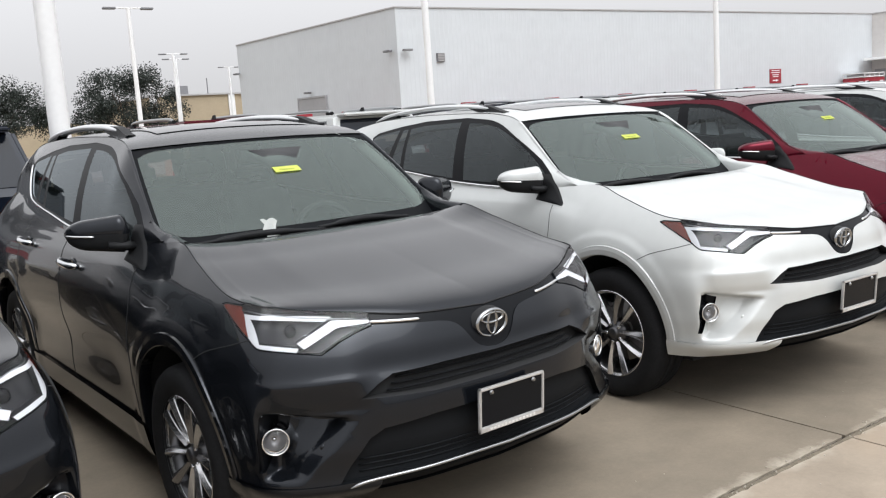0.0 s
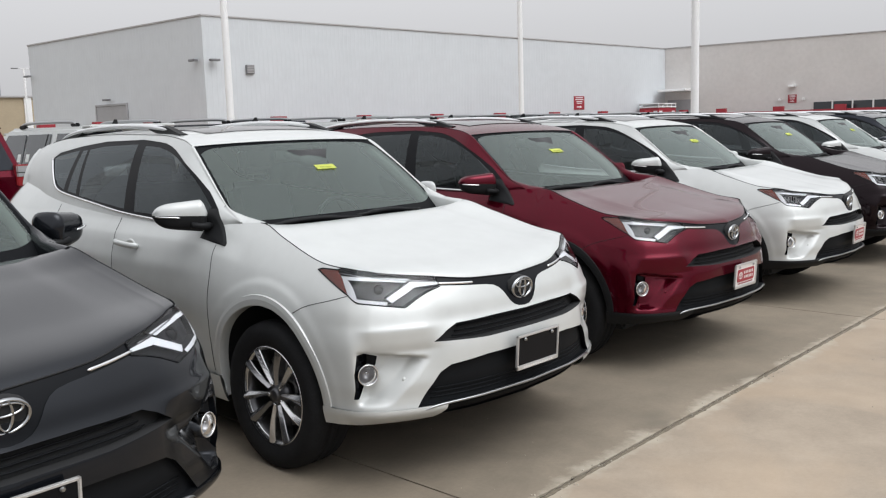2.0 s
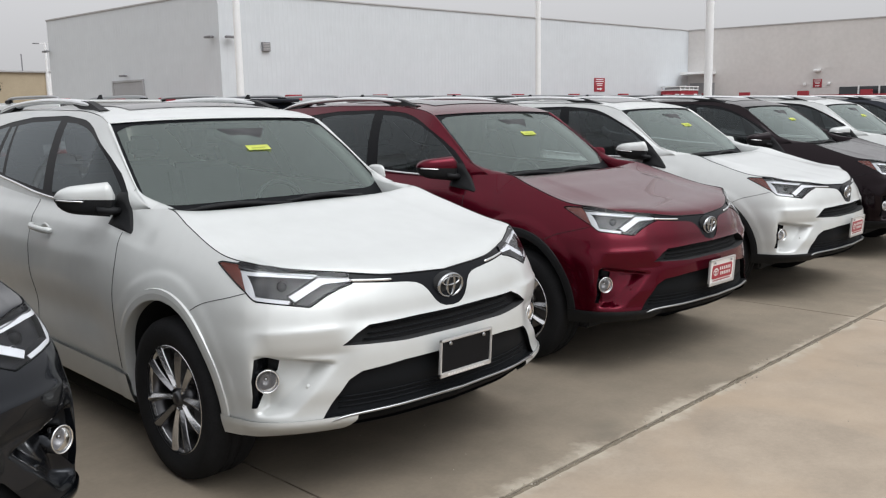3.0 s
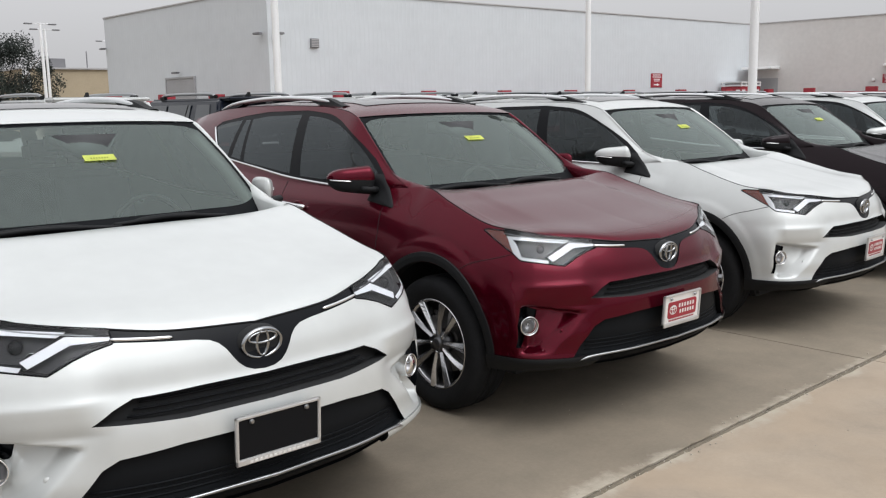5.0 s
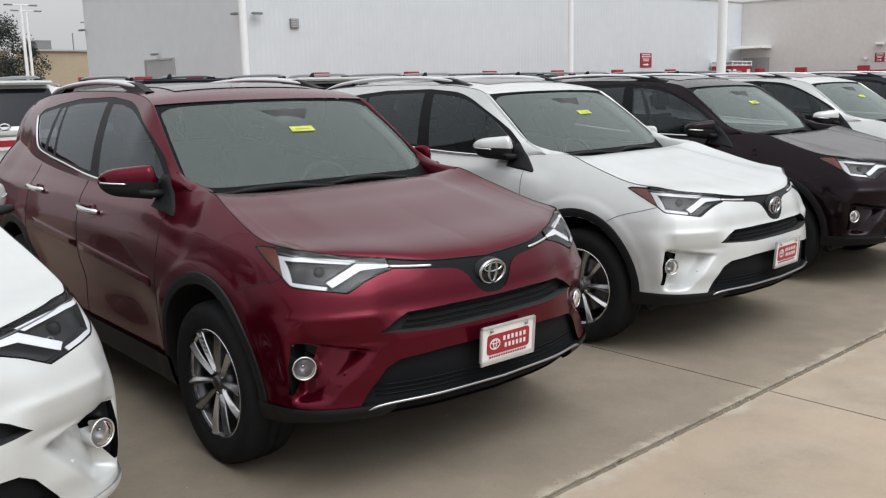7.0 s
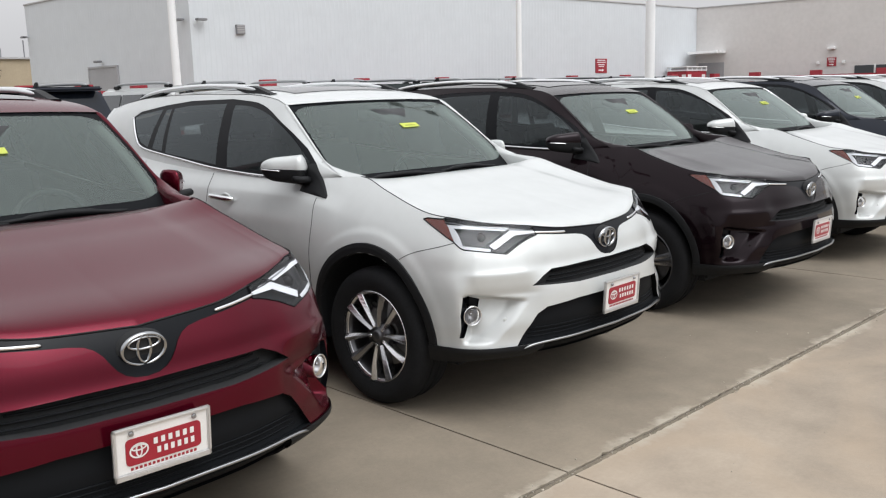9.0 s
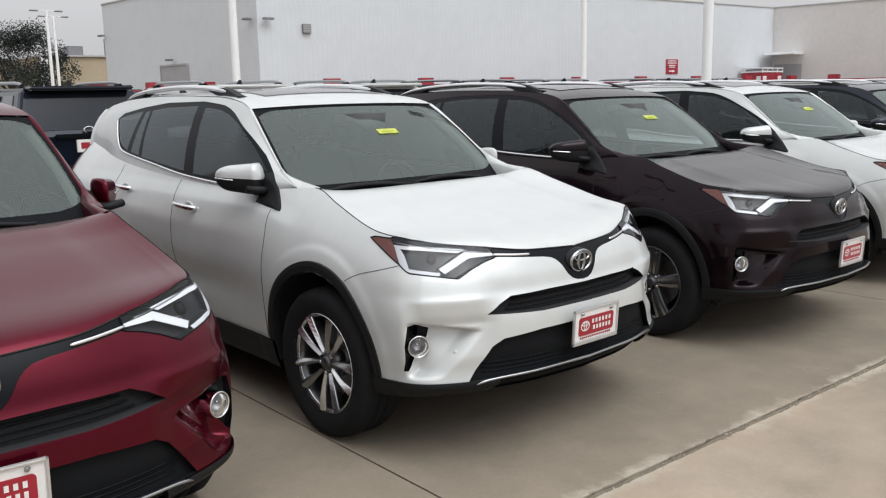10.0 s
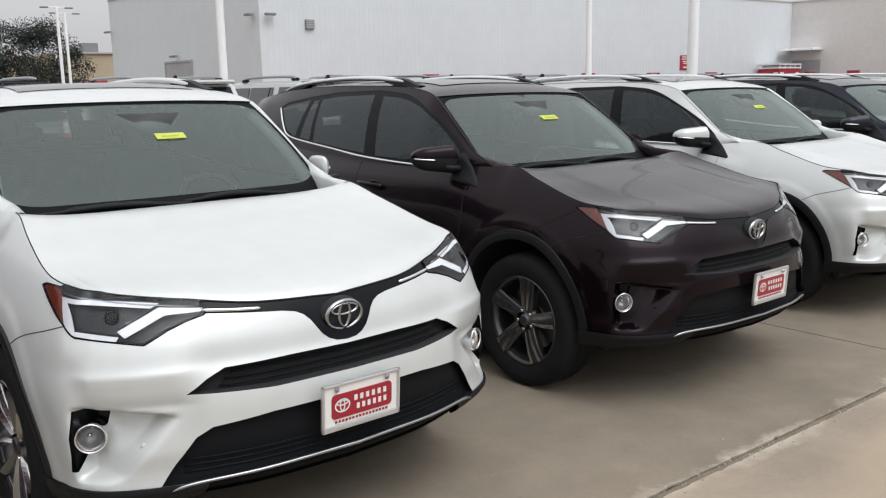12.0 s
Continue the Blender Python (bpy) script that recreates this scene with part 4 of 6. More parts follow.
    prism(bm, [(-.16, .06), (.16, .06), (.060, -.075), (-.060, -.075)], .0, .05, "y", .008)
    bm.transform(Matrix.Translation(p + Vector((0, .012, .008))) @ pose(0, 0, 0, -56, 0, 0))
    keep_part("sensor_box", bm, DASH)
    bm = bmesh.new()
    box(bm, (-.13, -.02, -.04), (.13, .0, .04), .012)
    bm.transform(Matrix.Translation((.03, 1.86, 1.445)))
    keep_part("inner_mirror", bm, DASH)

    # cabin inside
    bm = bmesh.new()
    rows = []
    for k, (y, z) in enumerate(((1.06, 1.06), (1.25, 1.085), (1.50, 1.075), (1.62, 1.03), (1.66, .90), (1.60, .60))):
        rows.append([(.74 * a, y + .17 * a * a * (1 if k < 2 else .3), z - .02 * a * a) for a in np.linspace(-1, 1, 17)])
    grid(bm, rows)
    bmesh.ops.recalc_face_normals(bm, faces=bm.faces)
    keep_part("dashboard", bm, DASH)
    bm = bmesh.new()
    n = 36
    ringpath = [(.38 + .185 * math.cos(t), 1.84 + .05 * math.sin(t), .985 + .175 * math.sin(t)) for t in np.linspace(0, 2 * math.pi, n)]
    tube(bm, ringpath, .015, 8)
    box(bm, (.31, 1.81, .93), (.45, 1.85, 1.03), .02)
    keep_part("steering_wheel", bm, VOID)
    for sx in (-.37, .37):
        bm = bmesh.new()
        box(bm, (sx - .26, 2.07, .55), (sx + .26, 2.57, .72), .06, 3)
        box(bm, (sx - .25, -.07, 0), (sx + .25, .07, .62), .06, 3, Matrix.Translation((0, 2.58, .66)) @ pose(0, 0, 0, -16, 0, 0))
        box(bm, (sx - .13, -.055, .66), (sx + .13, .055, .86), .045, 3, Matrix.Translation((0, 2.58, .66)) @ pose(0, 0, 0, -14, 0, 0))
        keep_part("front_seat", bm, SEAT, smooth=False)
    bm = bmesh.new()
    box(bm, (-.66, 3.02, .55), (.66, 3.47, .72), .06, 3)
    box(bm, (-.66, -.07, 0), (.66, .07, .60), .06, 3, Matrix.Translation((0, 3.48, .66)) @ pose(0, 0, 0, -18, 0, 0))
    for sx in (-.42, 0, .42):
        box(bm, (sx - .12, -.05, .62), (sx + .12, .05, .78), .04, 3, Matrix.Translation((0, 3.48, .66)) @ pose(0, 0, 0, -16, 0, 0))
    keep_part("rear_seat", bm, SEAT, smooth=False)
    bm = bmesh.new()
    grid(bm, [[(x, y, z) for x in (-w, w)] for w, y, z in ((.40, .36, .34), (.52, .55, .75), (.55, 1.0, .80), (.78, 1.3, .45), (.78, 4.3, .45))])
    box(bm, (-.66, .50, .22), (.66, 4.4, .32), .02)
    keep_part("underbody", bm, VOID, smooth=False)
    bm = bmesh.new()
    grid(bm, [[(x, y, roof_z(y) - .035) for x in np.linspace(-.54, .54, 3)] for y in np.linspace(1.92, 4.2, 8)])
    keep_part("headliner", bm, PALE_TRIM)
    # pale inner trim of the windscreen pillars and door tops
    for s in (-1, 1):
        bm = bmesh.new()
        rows = []
        for k in range(15):
            p = screen(s * .985, .04 + .92 * k / 14)
            rows.append([p + Vector((-s * .004, .012, -.012)), p + Vector((-s * .030, .055, -.030)), p + Vector((-s * .012, .095, -.050)), p + Vector((s * .004, .10, -.05))])
        grid(bm, rows)
        keep_part("pillar_trim", bm, PALE_TRIM)


def build_wheels():
    """Tyre, rim, disc and two spoke patterns, axle along x, outside towards -x."""
    out = {}
    bm = bmesh.new()
    prof = [(.232, .09), (.245, .105), (.30, .118), (.335, .112), (.350, .092), (.3565, .06), (.357, .03), (.351, .028), (.351, .020), (.357, .018), (.357, -.018), (.351, -.020), (.351, -.028), (.357, -.03), (.3565, -.06), (.350, -.092), (.335, -.112), (.30, -.118), (.262, -.112), (.245, -.104), (.236, -.100), (.232, -.085)]
    lathe(bm, prof, 64)
    bmesh.ops.recalc_face_normals(bm, faces=bm.faces)
    out["tyre"] = mesh_of("tyre", bm, RUBBER, True)
    bm.free()
    bm = bmesh.new()
    lathe(bm, [(.236, -.103), (.240, -.098), (.236, -.088), (.224, -.080), (.216, -.03), (.212, .08), (.10, .085), (.0005, .085)], 64)
    bmesh.ops.recalc_face_normals(bm, faces=bm.faces)
    out["rim"] = mesh_of("rim", bm, DARK_ALLOY, True)
    bm.free()
    bm = bmesh.new()
    lathe(bm, [(.236, -.104), (.242, -.101), (.240, -.094), (.226, -.092), (.222, -.085)], 64)
    bmesh.ops.recalc_face_normals(bm, faces=bm.faces)
    out["lip"] = mesh_of("rim_lip", bm, ALLOY, True)
    bm.free()
    bm = bmesh.new()
    lathe(bm, [(.0005, -.012), (.07, -.012), (.075, -.002), (.165, -.002), (.165, .02), (.0005, .02)], 40)
    box(bm, (-.015, .07, .03), (.03, .16, .12), .015)
    bmesh.ops.recalc_face_normals(bm, faces=bm.faces)
    out["disc"] = mesh_of("brake_disc", bm, DISC, False)
    bm.free()

    def spoke(w0, w1, twist, face_mat, r0=.052, r1=.232):
        bm = bmesh.new()
        rows = []
        for k in range(9):
            u = k / 8
            r = r0 + (r1 - r0) * u
            w = w0 + (w1 - w0) * u ** 1.4
            x = -.078 - .022 * math.sin(math.pi * u * .5)
            off = twist * u * u
            rows.append([(x + .05, off - w * .75, r), (x + .010, off - w, r), (x + .006, off - w * .88, r), (x - .008, off - w * .1, r), (x - .008, off + w * .1, r), (x + .006, off + w * .88, r), (x + .010, off + w, r), (x + .05, off + w * .75, r)])
        grid(bm, rows)
        bmesh.ops.recalc_face_normals(bm, faces=bm.faces)
        bm.normal_update()
        if sum(f.normal.x for f in bm.faces) > 0:
            bmesh.ops.reverse_faces(bm, faces=bm.faces)
        me = mesh_of("spoke", bm, face_mat, False)
        bm.free()
        return me
    out["spoke_a"] = spoke(.010, .024, .018, ALLOY)
    out["spoke_b"] = spoke(.012, .029, -.014, GUN_ALLOY)
    out["spoke_c"] = spoke(.036, .052, .012, DARK_ALLOY)
    for name, side in (("inlay", 1), ("inlay_b", -1)):
        bm = bmesh.new()
        rows = []
        for k in range(9):
            u = k / 8
            x = -.088 - .020 * math.sin(math.pi * u * .5)
            mid, w = .012 * u * u + side * (.013 + .016 * u), .006 + .006 * u
            rows.append([(x, mid - w, .062 + .168 * u), (x - .002, mid + w, .062 + .168 * u)])
        grid(bm, rows)
        bmesh.ops.solidify(bm, geom=bm.faces[:], thickness=.004)
        out[name] = mesh_of("spoke_face", bm, ALLOY, False)
        bm.free()
    bm = bmesh.new()
    lathe(bm, [(.0005, -.094), (.024, -.093), (.030, -.088), (.034, -.074), (.066, -.070), (.072, -.03)], 36)
    bmesh.ops.recalc_face_normals(bm, faces=bm.faces)
    out["cap"] = mesh_of("centre_cap", bm, DARK_ALLOY, True)
    bm.free()
    bm = bmesh.new()
    lathe(bm, [(.0005, -.084), (.008, -.084), (.010, -.080), (.010, -.06)], 10)
    bm.transform(Matrix.Translation((0, 0, .052)))
    out["nut"] = mesh_of("wheel_nut", bm, CHROME, True)
    bm.free()
    return out


build_car_parts()
WHEEL = build_wheels()


def own(ob, mat):
    """Gives this object its own material on the shared mesh."""
    ob.material_slots[0].link = "OBJECT"
    ob.material_slots[0].material = mat
    return ob


def add_wheel(car, x, y, style, turn):
    hub = put("wheel", WHEEL["rim"], car, m=Matrix.Translation((x, y, HUB_Z)) @ (pose(0, 0, 0, turn, 0, 0) if x < 0 else pose(0, 0, 0, turn, 0, 180)))
    put("tyre", WHEEL["tyre"], hub, "black rubber tyre")
    put("brake_disc", WHEEL["disc"], hub)
    put("centre_cap", WHEEL["cap"], hub)
    lip = put("rim_lip", WHEEL["lip"], hub, "bright machined rim edge" if style == "ten" else "dark rim edge")
    if style != "ten":
        own(lip, DARK_ALLOY)
    if style == "ten":
        for k in range(10):
            put("spoke", WHEEL["spoke_a" if k % 2 else "spoke_b"], hub, m=pose(0, 0, 0, 36 * k, 0, 0))
    else:
        for k in range(5):
            put("spoke", WHEEL["spoke_c"], hub, m=pose(0, 0, 0, 72 * k, 0, 0))
            put("spoke_face", WHEEL["inlay"], hub, m=pose(0, 0, 0, 72 * k, 0, 0))
            put("spoke_face", WHEEL["inlay_b"], hub, m=pose(0, 0, 0, 72 * k, 0, 0))
    for k in range(5):
        put("wheel_nut", WHEEL["nut"], hub, m=pose(0, 0, 0, 72 * k + 36, 0, 0))
    return hub


def plate_parts(car, dealer):
    """Front plate: bright frame, a dark blank or a dealer's red card with plain bars for its writing."""
    y = -.026
    tilt = Matrix.Translation((-.005, y, .553)) @ pose(0, 0, 0, 4, 0, 0)
    bm = bmesh.new()
    w, h, b = .156, .082, .011
    for lo, hi in (((-w, -.008, h - b), (w, .006, h)), ((-w, -.008, -h), (w, .006, -h + b * 1.9)), ((-w, -.008, -h), (-w + b, .006, h)), ((w - b, -.008, -h), (w, .006, h))):
        box(bm, lo, hi, .003)
    fr = part("plate_frame", bm, FRAME_SILVER, car, "white dealer plate" if dealer else "bright empty plate frame", m=tilt)
    bm = bmesh.new()
    box(bm, (-.15, -.001, -.076), (.15, .004, .076))
    part("plate_face", bm, PLATE_WHITE if dealer else PIANO, fr)
    bm = bmesh.new()
    for k in range(13):
        box(bm, (-.11 + k * .0172, -.0095, -.077), (-.099 + k * .0172, -.0075, -.0685))
    part("lettering", bm, FRAME_SILVER if dealer else PLATE_WHITE, fr, "row of plain bars")
    for sx in (-.10, .10):
        bm = bmesh.new()
        lathe(bm, [(.0005, -.013), (.006, -.012), (.009, -.006)], 10)
        bm.transform(Matrix.Translation((sx, 0, .061)) @ pose(0, 0, 0, 0, 0, 90))
        for v in bm.verts:
            v.co.y = -abs(v.co.y)
        part("plate_screw", bm, SATIN, fr)
    if dealer:
        bm = bmesh.new()
        turn = [(cx + .014 * math.cos(a + q), cz + .014 * math.sin(a + q)) for cx, cz, q in ((.108, .029, 0), (-.104, .029, math.pi / 2), (-.104, -.027, math.pi), (.108, -.027, 1.5 * math.pi)) for a in np.linspace(0, math.pi / 2, 6)]
        prism(bm, turn, -.004, -.0005, "y")
        part("red_card", bm, PLATE_RED, fr, "red dealer panel")
        bm = bmesh.new()
        rows = []
        for cx, rx, rz, cz in ((-.078, .030, .024, .003), (-.078, .011, .022, .004), (-.078, .024, .010, .012)):
            rows = []
            for t in np.linspace(0, 2 * math.pi, 25):
                c, s_ = math.cos(t), math.sin(t)
                rows.append([(cx + rx * c, -.0055, cz + rz * s_), (cx + (rx - .005) * c, -.0055, cz + (rz - .005) * s_)])
            grid(bm, rows)
        part("dealer_mark", bm, PLATE_WHITE, fr)
        bm = bmesh.new()
        for zz, x0, n, step in ((.018, -.032, 6, .0235), (-.013, -.022, 6, .0218)):
            for k in range(n):
                box(bm, (x0 + k * step, -.006, zz - .009), (x0 + k * step + step * .52, -.0045, zz + .010))
        part("lettering", bm, PLATE_WHITE, fr)
        bm = bmesh.new()
        for k in range(16):
            box(bm, (-.105 + k * .0135, -.0035, -.056), (-.097 + k * .0135, -.002, -.048))
        part("lettering", bm, PLATE_RED, fr)


def crossover(x, y, yaw, colour, label, style="ten", dealer=True, trim="black", tag_at=.05, handles=True, fold=0, moulding=False, far=.84):
    """One parked crossover of the row."""
    car = thing("crossover_car", label, "car", pose(x, y, 0, 0, 0, yaw), "parked crossovers in the front row")
    made = {}
    for name, me, parent, text, tag in PARTS:
        ob = put(name, me, made.get(parent, car) if parent else car, text)
        made.setdefault(name, ob)
        if not parent:
            made[name] = ob
        if me.name in TINTED:
            own(ob, PAINTS[colour])
        if trim == "painted" and tag in ("lip", "arch", "sill"):
            own(ob, PAINTS[colour])
        if tag == "moulding" and not moulding:
            bpy.data.objects.remove(ob)
            continue
        if fold and tag == "mirror":
            root = Matrix.Translation((-.80, 1.47, 0))
            ob.matrix_basis = root @ pose(0, 0, 0, 0, 0, fold) @ root.inverted()
        if tag == "far_mirror":
            root = Matrix.Translation((.80, 1.47, 1.19))
            ob.matrix_basis = root @ Matrix.Diagonal((far, 1, .6 + .29 * far, 1)) @ root.inverted()
        if tag == "handle" and not handles:
            own(ob, PAINTS[colour])
    for wx, wy, turn in ((-.775, HUB_F, 11), (.775, HUB_F, 40), (-.775, HUB_R, 25), (.775, HUB_R, 3)):
        add_wheel(car, wx, wy, style, turn)
    plate_parts(car, dealer)
    # yellow slip behind the glass
    p = screen(tag_at / .66, .585)
    bm = bmesh.new()
    grid(bm, [[(-.07, 0, 0), (.07, 0, 0)], [(-.07, .003, .048), (.07, .003, .048)]])
    bmesh.ops.solidify(bm, geom=bm.faces[:], thickness=.001)
    slip = part("yellow_slip", bm, TAG, car, "yellow paper slip on the windscreen", m=Matrix.Translation(p + Vector((0, -.004, .005))) @ pose(0, 0, 0, -56, 0, 0))
    for k in range(7):
        part("writing", box(bmesh.new(), (-.042 + k * .012, -.0015, .014), (-.036 + k * .012, -.0006, .023)), INK, slip)
    return car
# ---------------------------------------------------------------- ground
ROW = math.atan(.054)            # the second row runs slightly askew to the lane


def concrete(name, tint, stain, warm):
    """Worn concrete: broad stains, mottling, fine grit, each slab a shade of its own."""
    m = material(name, tint, 0.88, bump=0.12, bump_scale=140)
    nt = m.node_tree
    b = nt.nodes["Principled BSDF"]
    geo = nt.nodes.new("ShaderNodeNewGeometry")
    total = None
    for sc, det, lo, hi in ((0.35, 5, 0.80, 1.18), (2.6, 8, 0.86, 1.12), (45, 4, 0.95, 1.04)):
        n = nt.nodes.new("ShaderNodeTexNoise")
        n.inputs["Scale"].default_value, n.inputs["Detail"].default_value, n.inputs["Roughness"].default_value = sc, det, 0.62
        nt.links.new(geo.outputs["Position"], n.inputs["Vector"])
        r = nt.nodes.new("ShaderNodeMapRange")
        r.inputs["From Min"].default_value, r.inputs["From Max"].default_value = 0.32, 0.68
        r.inputs["To Min"].default_value, r.inputs["To Max"].default_value = lo, hi
        nt.links.new(n.outputs["Fac"], r.inputs["Value"])
        if total is None:
            total = r.outputs[0]
        else:
            mul = nt.nodes.new("ShaderNodeMath")
            mul.operation = "MULTIPLY"
            nt.links.new(total, mul.inputs[0])
            nt.links.new(r.outputs[0], mul.inputs[1])
            total = mul.outputs[0]
    info = nt.nodes.new("ShaderNodeObjectInfo")
    r = nt.nodes.new("ShaderNodeMapRange")
    r.inputs["To Min"].default_value, r.inputs["To Max"].default_value = 0.95, 1.05
    nt.links.new(info.outputs["Random"], r.inputs["Value"])
    mul = nt.nodes.new("ShaderNodeMath")
    mul.operation = "MULTIPLY"
    nt.links.new(total, mul.inputs[0])
    nt.links.new(r.outputs[0], mul.inputs[1])
    # scattered oil and tyre marks
    spots = nt.nodes.new("ShaderNodeTexNoise")
    spots.inputs["Scale"].default_value, spots.inputs["Detail"].default_value = 1.7, 9
    nt.links.new(geo.outputs["Position"], spots.inputs["Vector"])
    ramp = nt.nodes.new("ShaderNodeMapRange")
    ramp.inputs["From Min"].default_value, ramp.inputs["From Max"].default_value = 0.62, 0.74
    ramp.inputs["To Min"].default_value, ramp.inputs["To Max"].default_value = 0.0, stain
    nt.links.new(spots.outputs["Fac"], ramp.inputs["Value"])
    scale = nt.nodes.new("ShaderNodeVectorMath")
    scale.operation = "SCALE"
    scale.inputs[0].default_value = tint
    nt.links.new(mul.outputs[0], scale.inputs["Scale"])
    mix = nt.nodes.new("ShaderNodeMixRGB")
    mix.inputs["Color2"].default_value = (0.13, 0.115, 0.09, 1)
    nt.links.new(ramp.outputs[0], mix.inputs["Fac"])
    nt.links.new(scale.outputs[0], mix.inputs["Color1"])
    # broad warm and grey blotches
    hue = nt.nodes.new("ShaderNodeTexNoise")
    hue.inputs["Scale"].default_value, hue.inputs["Detail"].default_value, hue.inputs["Distortion"].default_value = 0.9, 7, 1.2
    nt.links.new(geo.outputs["Position"], hue.inputs["Vector"])
    ramp = nt.nodes.new("ShaderNodeMapRange")
    ramp.inputs["From Min"].default_value, ramp.inputs["From Max"].default_value = 0.46, 0.66
    ramp.inputs["To Max"].default_value = warm
    nt.links.new(hue.outputs["Fac"], ramp.inputs["Value"])
    blush = nt.nodes.new("ShaderNodeMixRGB")
    blush.inputs["Color2"].default_value = (0.385, 0.298, 0.212, 1)
    nt.links.new(ramp.outputs[0], blush.inputs["Fac"])
    nt.links.new(mix.outputs[0], blush.inputs["Color1"])
    # pale lime washed out of the wide joint, in patches along it
    away = nt.nodes.new("ShaderNodeVectorMath")
    away.operation = "DOT_PRODUCT"
    away.inputs[1].default_value = (-.0246, .9997, 0)
    nt.links.new(geo.outputs["Position"], away.inputs[0])
    off = nt.nodes.new("ShaderNodeMath")
    off.operation, off.inputs[1].default_value = "ADD", .286
    nt.links.new(away.outputs["Value"], off.inputs[0])
    size = nt.nodes.new("ShaderNodeMath")
    size.operation = "ABSOLUTE"
    nt.links.new(off.outputs[0], size.inputs[0])
    near = nt.nodes.new("ShaderNodeMapRange")
    near.inputs["From Min"].default_value, near.inputs["From Max"].default_value = 0.02, 0.20
    near.inputs["To Min"].default_value, near.inputs["To Max"].default_value = 0.16, -0.20
    nt.links.new(size.outputs[0], near.inputs["Value"])
    patch = nt.nodes.new("ShaderNodeTexNoise")
    patch.inputs["Scale"].default_value, patch.inputs["Detail"].default_value, patch.inputs["Roughness"].default_value = 2.3, 10, 0.68
    nt.links.new(geo.outputs["Position"], patch.inputs["Vector"])
    both = nt.nodes.new("ShaderNodeMath")
    both.operation = "ADD"
    nt.links.new(near.outputs[0], both.inputs[0])
    nt.links.new(patch.outputs["Fac"], both.inputs[1])
    ramp = nt.nodes.new("ShaderNodeMapRange")
    ramp.inputs["From Min"].default_value, ramp.inputs["From Max"].default_value = 0.57, 0.73
    ramp.inputs["To Max"].default_value = 0.85
    nt.links.new(both.outputs[0], ramp.inputs["Value"])
    lime = nt.nodes.new("ShaderNodeMixRGB")
    lime.inputs["Color2"].default_value = (0.40, 0.355, 0.285, 1)
    nt.links.new(ramp.outputs[0], lime.inputs["Fac"])
    nt.links.new(blush.outputs[0], lime.inputs["Color1"])
    nt.links.new(lime.outputs[0], b.inputs["Base Color"])
    return m


CONCRETE = concrete("stall_concrete", (0.204, 0.171, 0.129), 0.45, 0.06)
LANE = concrete("lane_concrete", (0.290, 0.240, 0.185), 0.35, 0.55)
JOINT = material("joint_shadow", (0.06, 0.050, 0.038), 0.95, var=0.3, scale=3)
SEAL = material("joint_filler", (0.150, 0.126, 0.092), 0.9, var=0.35, scale=9, bump=0.5, bump_scale=60)
bm = bmesh.new()
bmesh.ops.create_grid(bm, x_segments=2, y_segments=2, size=600, matrix=Matrix.Translation((0, 0, -.014)))
ground = tagged(new("ground", mesh_of("ground", bm, JOINT, False)), "pale tan concrete car park with joints", "ground", kind="structure")
bm.free()
SLAB = 4.55
LOT = pose(-.56, -.300, 0, 0, 0, math.degrees(math.atan(.0246)))
LOW, HIGH = .016, .0050         # half gaps: the long joint by the lane is wide


def slab_mesh(name, y0, y1, mat, seed):
    """One slab with chipped long edges."""
    rng = random.Random(seed)
    bm = bmesh.new()
    n = 160
    lo = [(.0055 + (SLAB - .011) * k / n, y0 + abs(rng.gauss(0, .0028)) + (.008 if rng.random() < .04 else 0)) for k in range(n + 1)]
    hi = [(.0055 + (SLAB - .011) * k / n, y1 - abs(rng.gauss(0, .0028)) - (.008 if rng.random() < .04 else 0)) for k in range(n, -1, -1)]
    prism(bm, lo + hi, -.010, 0, "z")
    me = mesh_of(name, bm, mat, False)
    bm.free()
    return me


STALL = [slab_mesh("slab", LOW, SLAB - HIGH, CONCRETE, k) for k in range(3)]
AISLE = [slab_mesh("slab", HIGH, SLAB - LOW, LANE, 10 + k) for k in range(3)]
REST = [slab_mesh("slab", HIGH, SLAB - HIGH, CONCRETE, 20 + k) for k in range(2)]
REST_LANE = [slab_mesh("slab", HIGH, SLAB - HIGH, LANE, 30 + k) for k in range(2)]
for i in range(-5, 16):
    for j in range(-4, 8):
        kind = STALL if j == 0 else AISLE if j == -1 else REST if j > 0 else REST_LANE
        put("slab", kind[(i * 7 + j) % len(kind)], ground, m=LOT @ Matrix.Translation((i * SLAB, j * SLAB, 0)))
# crumbling filler in the wide joint
bm = bmesh.new()
rng = random.Random(4)
rows = []
for k in range(2200):
    u = -22 + 92 * k / 2199
    a, c = rng.gauss(0, .0025), rng.gauss(0, .0025)
    rows.append([(u, -.0165 + a, -.012), (u, -.0145 + a, -.002 + rng.gauss(0, .001)), (u, .000 + c, -.0005 + rng.gauss(0, .001)), (u, .010 + c, -.002), (u, .0135 + c, -.012)])
grid(bm, rows)
put("joint_filler", mesh_of("joint_filler", bm, SEAL, True), ground, m=LOT)
bm.free()
bm = bmesh.new()
for lo, hi in (((-160, 8 * SLAB), (220, 230)), ((-160, -60), (220, -4 * SLAB)), ((-160, -4 * SLAB), (-5 * SLAB, 8 * SLAB)), ((16 * SLAB, -4 * SLAB), (220, 8 * SLAB))):
    box(bm, (*lo, -.010), (*hi, -.002))
put("far_slabs", mesh_of("far_slabs", bm, CONCRETE, False), ground, m=LOT)
bm.free()

